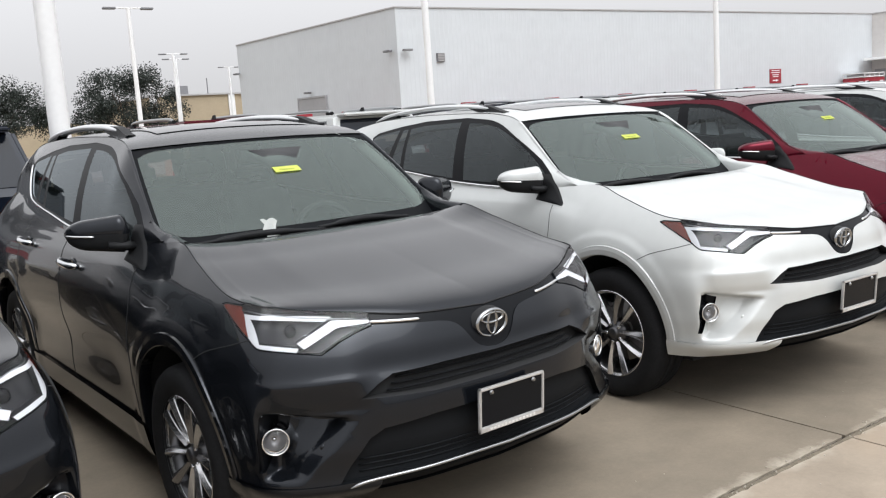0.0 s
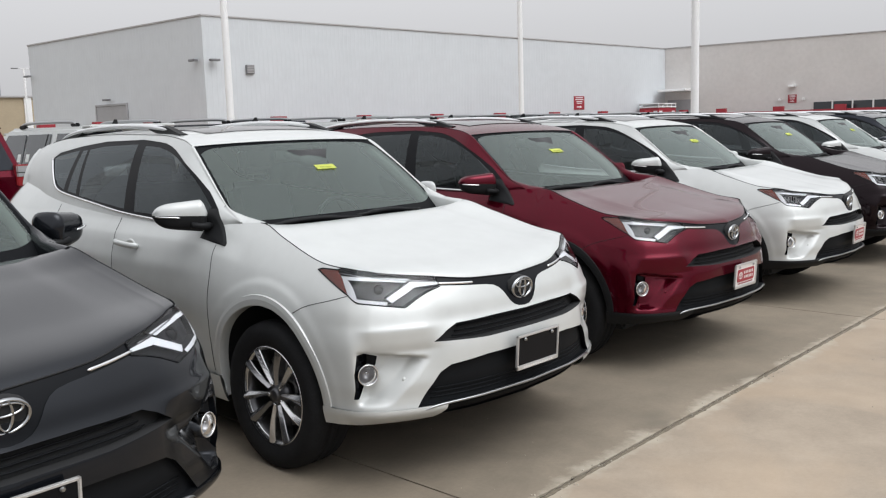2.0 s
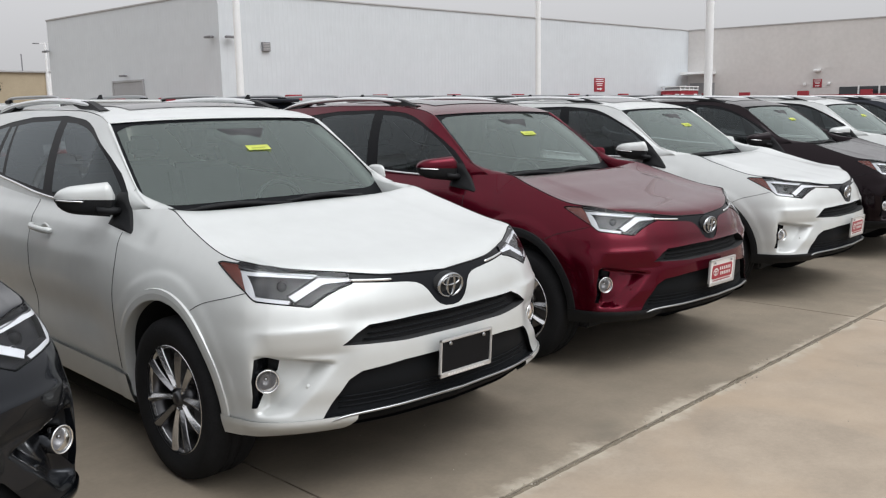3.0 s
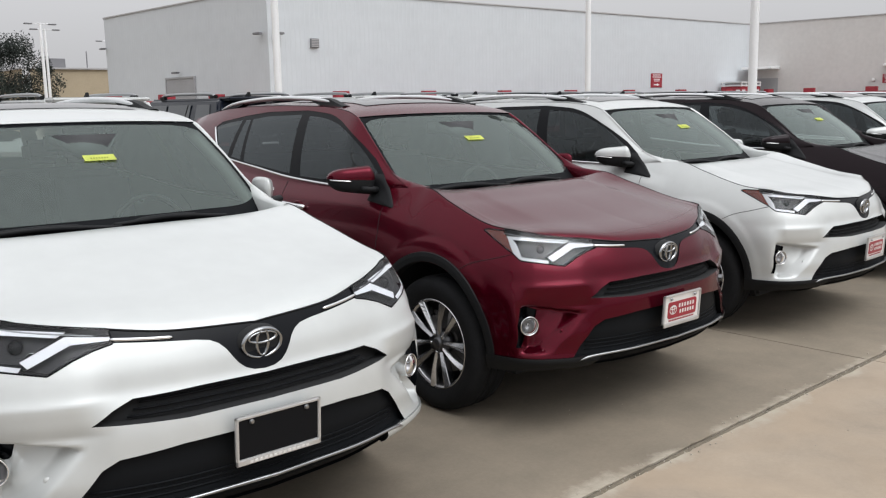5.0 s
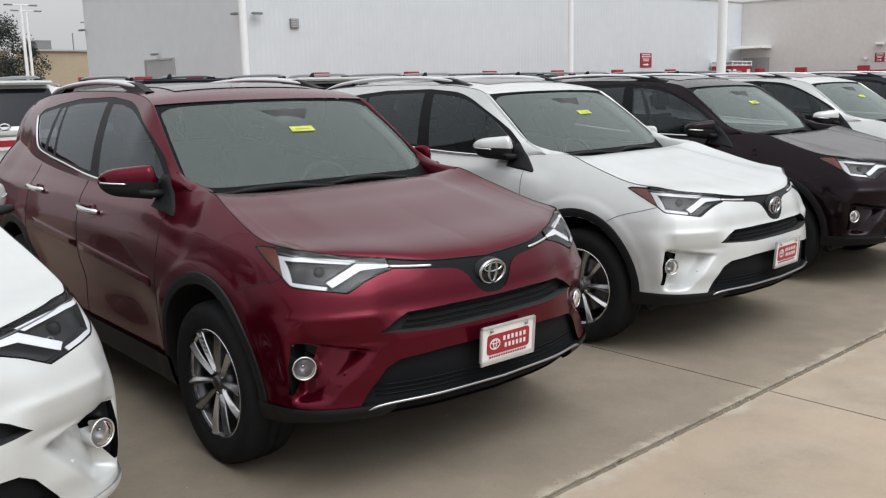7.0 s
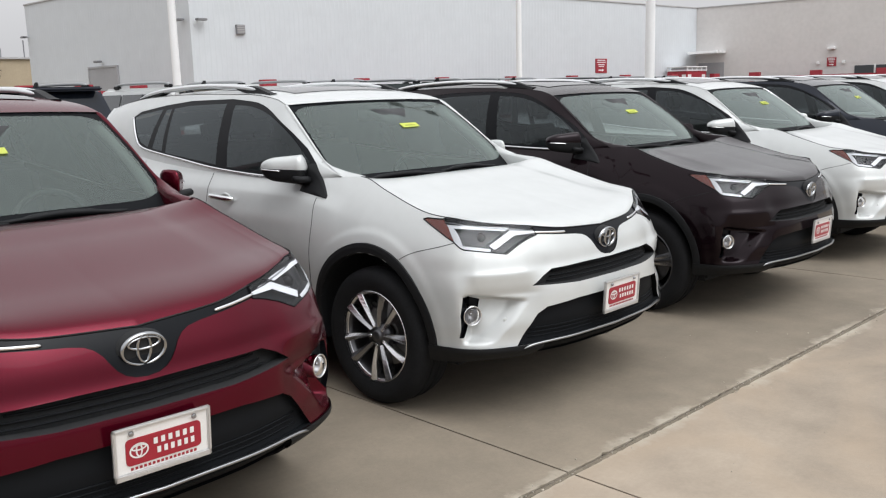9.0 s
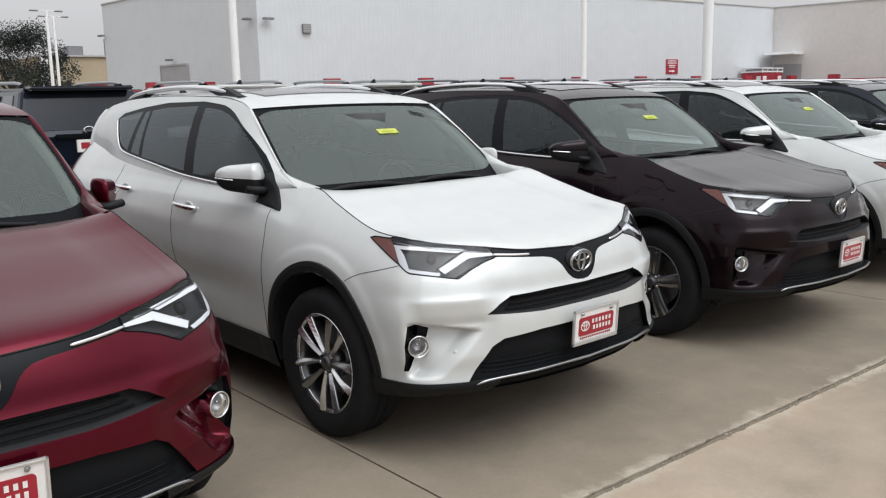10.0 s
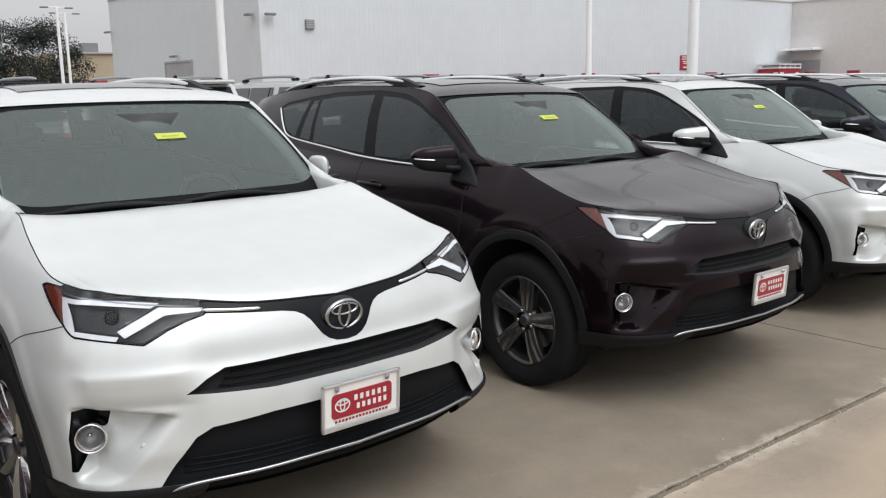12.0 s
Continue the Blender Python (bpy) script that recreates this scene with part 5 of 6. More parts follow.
# crumbs of concrete broken out along the wide joint, and grit strewn over the lane
bm = bmesh.new()
rng = random.Random(9)
for k in range(900):
    near = k < 620
    u = rng.uniform(-6, 14)
    v = rng.gauss(0, .030) if near else rng.uniform(-2.2, 1.2)
    r = rng.uniform(.0022, .0065) if near else rng.uniform(.002, .0045)
    spin = pose(u, v, r * .4, rng.uniform(0, 360), rng.uniform(0, 360), rng.uniform(0, 360))
    bmesh.ops.create_icosphere(bm, subdivisions=1, radius=r, matrix=spin @ Matrix.Diagonal((1, rng.uniform(.5, .9), rng.uniform(.4, .8), 1)))
CRUMB = material("pale_concrete_crumb", (0.40, 0.36, 0.30), 0.9, var=0.4, scale=40)
grit = tagged(new("grit", mesh_of("grit", bm, CRUMB, False)), "pale concrete crumbs along the slab joint", "grit", kind="stuff")
grit.matrix_basis = LOT
bm.free()

# ---------------------------------------------------------------- buildings
WALL = material("pale_grey_metal_wall", (0.585, 0.61, 0.632), 0.6, var=0.05, scale=0.12, bump=0.02, bump_scale=8)
WALL_R = material("warm_grey_block_wall", (0.62, 0.60, 0.585), 0.8, var=0.05, scale=0.3, bump=0.05, bump_scale=10)
CAP = material("roof_coping", (0.40, 0.39, 0.39), 0.5)
RED = material("red_painted_metal", (0.30, 0.022, 0.035), 0.5, var=0.1, scale=2)
DOORGREY = material("roller_door_grey", (0.36, 0.36, 0.37), 0.5, var=0.05, scale=2)
TAN = material("tan_wall", (0.40, 0.33, 0.23), 0.8, var=0.06, scale=0.5)
WHITEPAINT = material("white_painted_steel", (0.80, 0.80, 0.80), 0.45, var=0.03, scale=2)
GREYBOX = material("grey_metal_box", (0.20, 0.20, 0.21), 0.5, var=0.05, scale=2)
DARKGLASS2 = material("dark_window", (0.03, 0.035, 0.04), 0.1, coat=0.5)
REAR_DARK = material("dark_rear_glass", (0.010, 0.013, 0.020), 0.12, spec=0.30)
H = 9.31
CORNER, FAR_R, FAR_L = (28.43, 49.62), (84.25, 47.79), (26.65, 73.71)     # plan of the hall
hall = thing("warehouse", "long pale grey metal-clad hall with flat roof", "building")
bm = bmesh.new()
prism(bm, [CORNER, FAR_R, (84.25, 110), (46, 110), FAR_L], 0, H, "z")
part("wall", bm, WALL, hall)
bm = bmesh.new()
prism(bm, [(28.37, 49.55), (84.25, 47.72), (84.25, 110.06), (45.9, 110.06), (26.57, 73.71)], H, H + .12, "z", .02)
part("coping", bm, CAP, hall)
# ribs of the metal cladding
bm = bmesh.new()
prism(bm, [(-.06, 0), (.06, 0), (.035, -.004), (-.035, -.004)], .2, H - .02, "z")
rib = mesh_of("cladding_rib", bm, WALL, False)
bm.free()
FRONT = (Vector((*FAR_R, 0)) - Vector((*CORNER, 0)))
FRONT_TURN = math.degrees(math.atan2(FRONT.y, FRONT.x))
SIDE = (Vector((*FAR_L, 0)) - Vector((*CORNER, 0)))
side_turn = math.degrees(math.atan2(SIDE.y, SIDE.x))


def on_front(u, z=0.0, out=0.0):
    """A place on the hall's long wall, u metres from its near corner."""
    d = FRONT.normalized()
    return Matrix.Translation(Vector((*CORNER, z)) + d * u + Vector((d.y, -d.x, 0)) * out) @ pose(0, 0, 0, 0, 0, FRONT_TURN)


def on_side(u, out=0.0):
    """A place on the hall's short wall, u metres from its near corner."""
    d = SIDE.normalized()
    return Vector((*CORNER, 0)) + d * u + Vector((-d.y, d.x, 0)) * out


for k in range(150):
    put("cladding_rib", rib, hall, m=on_front(.18 + k * .37))
for k in range(63):
    put("cladding_rib", rib, hall, m=Matrix.Translation(on_side(.24 + k * .38)) @ pose(0, 0, 0, 0, 0, side_turn + 180))


SIDE_M = Matrix.Translation(on_side(11.8, .03)) @ pose(0, 0, 0, 0, 0, side_turn + 180)
roller = part("roller_door", box(bmesh.new(), (-2.08, -.03, 0), (2.08, .06, 3.96)), DOORGREY, hall, "grey roller door in a deep frame", m=SIDE_M)
bm = bmesh.new()
for lo, hi in (((-2.22, -.10, 0), (-2.08, .1, 4.10)), ((2.08, -.10, 0), (2.22, .1, 4.10)), ((-2.08, -.10, 3.96), (2.08, .1, 4.10))):
    box(bm, lo, hi, .01)
part("door_frame", bm, DOORGREY, roller)
for k in range(17):
    part("door_slat", box(bmesh.new(), (-2.08, -.042, .05 + .23 * k), (2.08, -.03, .268 + .23 * k), .004), DOORGREY, roller)


def wall_lamp(m, name="flood_lamp"):
    lamp = part(name, box(bmesh.new(), (-.35, -.50, -.07), (.35, -.16, .07), .03), GREYBOX, hall, "grey wall-mounted flood lamp", m=m)
    part("bracket", tube(bmesh.new(), [(0, -.2, 0), (0, 0, .05)], .035, 8), GREYBOX, lamp)
    return lamp


wall_lamp(SIDE_M @ Matrix.Translation((0, -.05, 4.40)))
for u, z in ((.7, 6.50), (24.0, 6.85)):
    wall_lamp(Matrix.Translation(on_side(u, .02)) @ pose(0, 0, z, 0, 0, side_turn + 180))
wall_lamp(on_front(.6, 6.48, .03))
vent = part("wall_vent", box(bmesh.new(), (-.31, -.16, -.30), (.31, .02, .30), .02), GREYBOX, hall, "square grey vent on the wall", m=on_front(3.42, 5.95, .02))
for k in range(5):
    part("vent_slat", box(bmesh.new(), (-.26, -.18, -.25 + .11 * k), (.26, -.16, -.19 + .11 * k)), CAP, vent)


def wall_sign(m, parent_name, w, h):
    sign = thing(parent_name, "red wall sign with white writing", "sign", m)
    part("panel", box(bmesh.new(), (-w / 2, -.05, -h / 2), (w / 2, 0, h / 2), .01), RED, sign)
    for k, (a, b) in enumerate(((.36, .34), (.22, .38), (.06, .28), (-.06, .24))):
        part("lettering_bar", box(bmesh.new(), (-w * b, -.058, h * a), (w * b, -.05, h * (a + .055))), WHITEPAINT, sign)
    bm = bmesh.new()
    prism(bm, [(-.25 * w, -.34 * h), (.05 * w, -.34 * h), (.05 * w, -.40 * h), (.25 * w, -.30 * h), (.05 * w, -.20 * h), (.05 * w, -.26 * h), (-.25 * w, -.26 * h)], -.058, -.05, "y")
    part("arrow", bm, WHITEPAINT, sign)
    return sign


wall_sign(on_front(40.35, 3.58), "wall_sign", 1.66, 1.30)

right_hall = thing("block_building", "warm grey block building with flat roof", "building")
RW = [(84.27, 47.79), (87.28, 27.11), (91.94, -6.82)]
bm = bmesh.new()
prism(bm, [(84.27, 70), *RW, (142, 3), (130, 82)], 0, H, "z")
part("wall", bm, WALL_R, right_hall)
bm = bmesh.new()
prism(bm, [(84.27, 70), (84.19, 47.79), (87.20, 27.11), (91.86, -6.87), (142.1, 3), (130.1, 82)], H, H + .12, "z", .02)
part("coping", bm, CAP, right_hall)
R_DIR = (Vector((*RW[1], 0)) - Vector((*RW[0], 0))).normalized()
R_TURN = math.degrees(math.atan2(R_DIR.y, R_DIR.x))


def on_right(u, z=0.0, out=0.0):
    p = Vector((*RW[0], z)) + R_DIR * u + Vector((R_DIR.y, -R_DIR.x, 0)) * out
    return Matrix.Translation(p) @ pose(0, 0, 0, 0, 0, R_TURN)


for k in range(5):
    part("course_line", box(bmesh.new(), (0, -.006, -.014), (20.7, .01, .014)), WALL_R, right_hall, m=on_right(.05, 1.75 + 1.52 * k))
canopy = part("canopy", box(bmesh.new(), (0, -2.4, 0), (3.1, 0, .24), .03), WHITEPAINT, right_hall, "flat canopy over a dock door", m=on_right(.05, 4.68))
part("dock_door", box(bmesh.new(), (.30, -.06, 0), (3.02, .02, 3.8)), DOORGREY, right_hall, m=on_right(.0, 0))
wall_sign(on_right(13.4, 3.40, 0), "wall_sign", .85, .83)
part("wall_light", box(bmesh.new(), (-.35, -.53, -.12), (.35, 0, .14), .06), WHITEPAINT, right_hall, "white wall light", m=on_right(13.4, 4.65))
for u in (12.2, 14.5):
    part("wall_light", box(bmesh.new(), (-.13, -.30, -.14), (.13, 0, .14), .05), WHITEPAINT, right_hall, m=on_right(u, 3.34))
for k in range(14):
    w = part("window", box(bmesh.new(), (.06, -.06, .2), (1.72, .02, 2.98)), DARKGLASS2, right_hall, "dark shop window", m=on_right(15.4 + k * 1.84, 0))
    part("window_frame", box(bmesh.new(), (1.745, -.10, .1), (1.875, .02, 3.08), .01), WHITEPAINT, w)

tan = thing("tan_building", "low tan building behind the car park", "building")
bm = bmesh.new()
prism(bm, [(39.6, 144.5), (92, 144.5), (92, 180), (39.6, 180)], 0, 8.45, "z")
part("wall", bm, TAN, tan)
part("corner_strip", box(bmesh.new(), (39.5, 144.2, 0), (40.6, 144.6, 8.45)), WHITEPAINT, tan)
part("corner_strip", box(bmesh.new(), (52.9, 144.2, 0), (54.0, 144.5, 8.45)), WHITEPAINT, tan)
part("coping", box(bmesh.new(), (39.3, 144.1, 8.45), (92, 180, 8.7)), CAP, tan)
part("roof_unit", box(bmesh.new(), (44.3, 146, 8.6), (46.6, 148.5, 10.2), .05), GREYBOX, tan)
part("roof_pipe", tube(bmesh.new(), [(50.0, 146, 8.6), (50.0, 146, 11.4)], .10, 8), GREYBOX, tan)
low = thing("tan_building", "long low tan building far behind the trees", "building")
bm = bmesh.new()
prism(bm, [(-52, 175), (36, 175), (36, 205), (-52, 205)], 0, 5.6, "z")
part("wall", bm, TAN, low)


# red barrier wall with pillars in front of the hall
def barrier(x0, y0, x1, y1, n):
    wall = thing("red_barrier", "low red-painted barrier wall with pillars", "barrier")
    d = Vector((x1 - x0, y1 - y0, 0))
    m = pose(x0, y0, 0, 0, 0, math.degrees(math.atan2(d.y, d.x)))
    part("rail", box(bmesh.new(), (0, -.1, .5), (d.length, .1, 2.24), .02), RED, wall, m=m)
    for k in range(n + 1):
        part("pillar", box(bmesh.new(), (-.50, -.26, 0), (.50, .26, 2.66), .02), RED, wall, m=m @ Matrix.Translation((d.length * k / n, 0, 0)))
    return wall


barrier(19.6, 54.0, 26.7, 53.95, 2)
barrier(31.5, 45.95, 82.2, 44.4, 7)
barrier(82.9, 40.5, 87.8, 6.6, 6)

# striped box trailer in the corner of the yard
trailer = thing("box_trailer", "red and white open-framed box trailer behind the barrier", "trailer", pose(78.58, 45.3, -.27, 0, 0, FRONT_TURN) @ Matrix.Scale(1.187, 4))
part("box", box(bmesh.new(), (0, 0, .7), (2.9, 1.95, 2.72), .05), RED, trailer)
for zz in (2.74, 3.02):
    part("rail", box(bmesh.new(), (-.02, -.02, zz), (2.92, 1.97, zz + .09), .02), WHITEPAINT, trailer)
for k in range(5):
    for yy in (0, 1.9):
        part("post", box(bmesh.new(), (.05 + .69 * k, yy, 2.70), (.12 + .69 * k, yy + .06, 3.04), .008), WHITEPAINT, trailer)
part("crate", box(bmesh.new(), (.2, .2, 2.73), (2.6, 1.7, 2.98), .03), CAP, trailer)
for k in range(2):
    part("white_panel", box(bmesh.new(), (.12 + 2.05 * k, -.012, 1.55), (.62 + 2.05 * k, .01, 2.45), .01), WHITEPAINT, trailer)
    part("white_panel", box(bmesh.new(), (-.012, .1 + 1.25 * k, 1.55), (.01, .5 + 1.25 * k, 2.45), .01), WHITEPAINT, trailer)
part("white_panel", box(bmesh.new(), (.9, -.012, 1.8), (1.95, .01, 2.0), .01), WHITEPAINT, trailer)
for sx in (.6, 2.3):
    bm = bmesh.new()
    lathe(bm, [(.0005, -.1), (.42, -.1), (.42, .12), (.0005, .12)], 20)
    part("wheel", bm, RUBBER, trailer, m=Matrix.Translation((sx, 0, .42)) @ pose(0, 0, 0, 0, 0, 90))
part("chassis", box(bmesh.new(), (.1, .1, .5), (2.8, 1.85, .72)), BLACK, trailer)


# ---------------------------------------------------------------- light poles
def light_pole(x, y, r, h, arm=1.2):
    pole = thing("light_pole", "tall white steel light pole", "lamp post", Matrix.Translation((x, y, 0)), "car park light poles")
    bm = bmesh.new()
    lathe(bm, [(r, 0), (r * .92, h * .5), (r * .78, h)], 20, "z")
    part("shaft", bm, WHITEPAINT, pole, smooth=True)
    part("arm", box(bmesh.new(), (-arm, -.05, h - .05), (arm, .05, h + .05), .02), WHITEPAINT, pole)
    for sx in (-1, 1):
        part("lamp_head", box(bmesh.new(), (sx * arm - .40, -.20, h - .10), (sx * arm + .40, .20, h + .03), .03), GREYBOX, pole)
    bm = bmesh.new()
    lathe(bm, [(.0005, .75), (.28, .75), (.30, .72), (.30, 0)], 24, "z")
    part("footing", bm, CONCRETE, pole)
    return pole


light_pole(16.80, 28.68, .153, 12)
light_pole(37.62, 30.38, .161, 12.7)
light_pole(17.55, 8.57, .103, 12)
light_pole(-2.24, 7.42, .108, 11.4)
light_pole(12.75, 57.0, .160, 10.1)
light_pole(30.84, 103.3, .162, 10.9)
light_pole(44.8, 122.2, .168, 11.3)
light_pole(28.17, 95.87, .172, 10.8)


# ---------------------------------------------------------------- trees
LEAF = material("dark_oak_leaf", (0.012, 0.019, 0.013), 0.7, var=0.45, scale=1.5)
BARK = material("oak_bark", (0.07, 0.055, 0.045), 0.9, var=0.3, scale=6)


def tree(x, y, h, w, seed):
    rng = random.Random(seed)
    t = thing("oak_tree", "broad dark green oak with uneven crown", "tree", Matrix.Translation((x, y, 0)))
    bm = bmesh.new()
    tube(bm, catmull([(0, 0, 0), (.1, 0, h * .18), (-.05, .1, h * .35), (.1, 0, h * .6)], 10), [.45 - .033 * k for k in range(10)], 9)
    for k in range(9):
        a = k * 2.4 + rng.random()
        r = w * rng.uniform(.28, .45)
        z = h * rng.uniform(.42, .85)
        tube(bm, catmull([(0, 0, h * .22), (r * .4 * math.cos(a), r * .4 * math.sin(a), h * .4), (r * math.cos(a), r * math.sin(a), z)], 8), [.2 - .021 * j for j in range(8)], 6)
    part("trunk", bm, BARK, t, smooth=True)
    clumps = []
    for k in range(46):
        a, u = rng.uniform(0, 2 * math.pi), rng.random() ** .5
        z = rng.uniform(.22, .93)
        lim = w * .5 * math.sin(math.pi * min(1, max(.12, (z - .02)) ** .8)) ** .5
        clumps.append((u * lim * math.cos(a), u * lim * math.sin(a), z * h, rng.uniform(.07, .14) * w))
    verts, faces = [], []
    for cx, cy, cz, cr in clumps:
        for k in range(620):
            d = Vector((rng.gauss(0, 1), rng.gauss(0, 1), rng.gauss(0, .8))).normalized() * cr * rng.uniform(.45, 1.12)
            p = Vector((cx, cy, cz)) + d
            a = Vector((rng.gauss(0, 1), rng.gauss(0, 1), rng.gauss(0, 1))).normalized()
            b = a.cross(Vector((rng.gauss(0, 1), rng.gauss(0, 1), rng.gauss(0, 1)))).normalized()
            s = rng.uniform(.09, .20)
            i = len(verts)
            verts += [p + a * s, p + b * s * .5, p - a * s, p - b * s * .5]
            faces.append((i, i + 1, i + 2, i + 3))
    me = bpy.data.meshes.new("crown")
    me.from_pydata(verts, [], faces)
    me.materials.append(LEAF)
    put("crown", me, t)
    return t


tree(32.8, 133.8, 12.1, 16.2, 3)
tree(13.9, 133, 11.2, 15.4, 8)
tree(-3.6, 136.4, 11.2, 15.4, 11)
# bare young tree by the shop windows
bare = thing("bare_tree", "small leafless tree by the wall", "tree", on_right(17.4, 0, -2.4) @ Matrix.Scale(1.15, 4))
bm = bmesh.new()
rng = random.Random(5)
tube(bm, [(0, 0, 0), (.03, 0, 1.6), (0, .02, 3.2)], [.07, .055, .03], 7)
for k in range(26):
    z0 = rng.uniform(1.5, 3.1)
    a = rng.uniform(0, 6.28)
    r = rng.uniform(.5, 1.1)
    tube(bm, catmull([(0, 0, z0), (r * .5 * math.cos(a), r * .5 * math.sin(a), z0 + .45), (r * math.cos(a + .4), r * math.sin(a + .4), z0 + .75)], 6), [.025, .02, .016, .012, .010, .007], 5)
part("branches", bm, BARK, bare)


# ---------------------------------------------------------------- boxy wagons behind, tails towards the row
def face_panel(bm, quad, u0, u1, v0, v1, lift, thick=.012, cut=0.0):
    """A thin panel laid on a flat four-cornered face."""
    a, b, c, d = [Vector(p) for p in quad]
    n = (b - a).cross(d - a).normalized()

    def at(u, v):
        return (a * (1 - u) + b * u) * (1 - v) + (d * (1 - u) + c * u) * v
    pts = [at(u0, v0), at(u1, v0), at(u1 - cut, v1), at(u0 + cut, v1)]
    lo = [bm.verts.new(p + n * (lift - thick)) for p in pts]
    hi = [bm.verts.new(p + n * lift) for p in pts]
    bm.faces.new(hi)
    bm.faces.new(lo[::-1])
    for i in range(4):
        bm.faces.new((lo[i], lo[(i + 1) % 4], hi[(i + 1) % 4], hi[i]))
    return bm


def boxy_wagon(x, y, yaw, colour, label, dealer=True):
    car = thing("boxy_wagon", label, "car", pose(x, y, 0, 0, 0, yaw), "parked wagons in the second row")
    col = PAINTS[colour]
    bm = bmesh.new()
    rows = []
    for yy, hw, z0, z1 in ((0, .84, .50, 1.12), (.06, .91, .45, 1.20), (.25, .955, .40, 1.23), (1.5, .96, .38, 1.20), (3.6, .96, .38, 1.14), (4.4, .93, .42, 1.06), (4.72, .80, .48, .88), (4.80, .70, .52, .78)):
        rows.append([(sx * hw * k, yy, z) for sx, k, z in ((-1, .94, z0), (-1, 1, z0 + .2), (-1, .995, z1 - .14), (-1, .955, z1), (-1, .4, z1 + .015), (1, .4, z1 + .015), (1, .955, z1), (1, .995, z1 - .14), (1, 1, z0 + .2), (1, .94, z0))])
    vs = grid(bm, rows)
    bm.faces.new(vs[0])
    bm.faces.new(vs[-1][::-1])
    bmesh.ops.recalc_face_normals(bm, faces=bm.faces)
    part("body", bm, col, car)
    # cabin as a tapered block
    lo = [(-.905, .05, 1.18), (.905, .05, 1.18), (.90, 3.35, 1.14), (-.90, 3.35, 1.14)]
    hi = [(-.745, .26, 1.76), (.745, .26, 1.76), (.70, 2.62, 1.78), (-.70, 2.62, 1.78)]
    bm = bmesh.new()
    vl, vh = [bm.verts.new(p) for p in lo], [bm.verts.new(p) for p in hi]
    bm.faces.new(vh)
    for i in range(4):
        bm.faces.new((vl[i], vl[(i + 1) % 4], vh[(i + 1) % 4], vh[i]))
    bmesh.ops.recalc_face_normals(bm, faces=bm.faces)
    bmesh.ops.bevel(bm, geom=[e for e in bm.edges if e.verts[0] in vh or e.verts[1] in vh], offset=.05, segments=3, affect="EDGES")
    part("cabin", bm, col, car)
    back = (lo[0], lo[1], hi[1], hi[0])
    part("rear_window", face_panel(bmesh.new(), back, .05, .95, .05, .86, .008, cut=.015), REAR_DARK, car, "dark rear window")

    def side_pane(sx, corners, lift, thick=.010):
        """A thin panel on the cabin's side, corners as (y, z)."""
        bm = bmesh.new()
        rings = []
        for d in (lift - thick, lift):
            rings.append([bm.verts.new((sx * (.905 - .160 * (z - 1.18) / .58 + d), y, z)) for y, z in corners])
        bm.faces.new(rings[1])
        bm.faces.new(rings[0][::-1])
        n = len(corners)
        for k in range(n):
            bm.faces.new((rings[0][k], rings[0][(k + 1) % n], rings[1][(k + 1) % n], rings[1][k]))
        bmesh.ops.recalc_face_normals(bm, faces=bm.faces)
        return bm
    for sx in (-1, 1):
        for corners, divider, sticker in (([(.40, 1.40), (.86, 1.40), (.86, 1.67), (.47, 1.67)], None, None),
                                          ([(1.06, 1.23), (1.80, 1.23), (1.80, 1.67), (1.06, 1.67)], (1.22, 1.13), 1.64),
                                          ([(1.87, 1.23), (2.82, 1.23), (2.50, 1.67), (1.87, 1.67)], None, 1.92)):
            y0, y1, z0, z1 = corners[0][0], corners[1][0], corners[0][1], corners[2][1]
            w = part("side_window", side_pane(sx, corners, .010), DARKGLASS2, car, "dark side window")
            part("window_trim", side_pane(sx, [(y0 - .03, z0 - .03), (y1 + .03, z0 - .03), (y1 + .03, z0), (y0 - .03, z0)], .014), BLACK, w)
            if divider:
                part("window_divider", side_pane(sx, [(divider[0], z0), (divider[0] + .025, z0), (divider[1] + .025, z1), (divider[1], z1)], .014), BLACK, w)
            if sticker and sx < 0:
                part("price_sticker", side_pane(sx, [(sticker, 1.26), (sticker + .11, 1.26), (sticker + .11, 1.38), (sticker, 1.38)], .013, .002), PAPER, w, "white paper price sticker")
    bm = bmesh.new()
    box(bm, (-.68, .06, 1.725), (.68, .42, 1.785), .022, 3)
    part("spoiler", bm, col, car, "roof spoiler")
    for sx in (-1, 1):
        lamp = part("tail_lamp", box(bmesh.new(), (sx * .86 - .085, -.035, 1.00), (sx * .86 + .085, .24, 1.28), .012), TAIL_RED, car, "red and clear tail lamp")
        part("lamp_clear", box(bmesh.new(), (sx * .86 - .082, -.045, 1.11), (sx * .86 + .088, .18, 1.27), .012), TAIL_CLEAR, lamp, "clear upper lens")
        part("lamp_divider", box(bmesh.new(), (sx * .86 - .084, -.047, 1.17), (sx * .86 + .09, .18, 1.18)), TRIM, lamp)
        path = catmull([(sx * .66, .50, 1.78), (sx * .66, .62, 1.825), (sx * .655, 1.3, 1.84), (sx * .65, 2.1, 1.835), (sx * .645, 2.3, 1.79)], 24)
        part("roof_rail", tube(bmesh.new(), path, .024, 8), SATIN, car, "silver roof rail", smooth=True)
        for yy in (.55, 2.22):
            part("rail_foot", box(bmesh.new(), (sx * .655 - .03, yy - .09, 1.76), (sx * .655 + .03, yy + .09, 1.815), .012), BLACK, car)
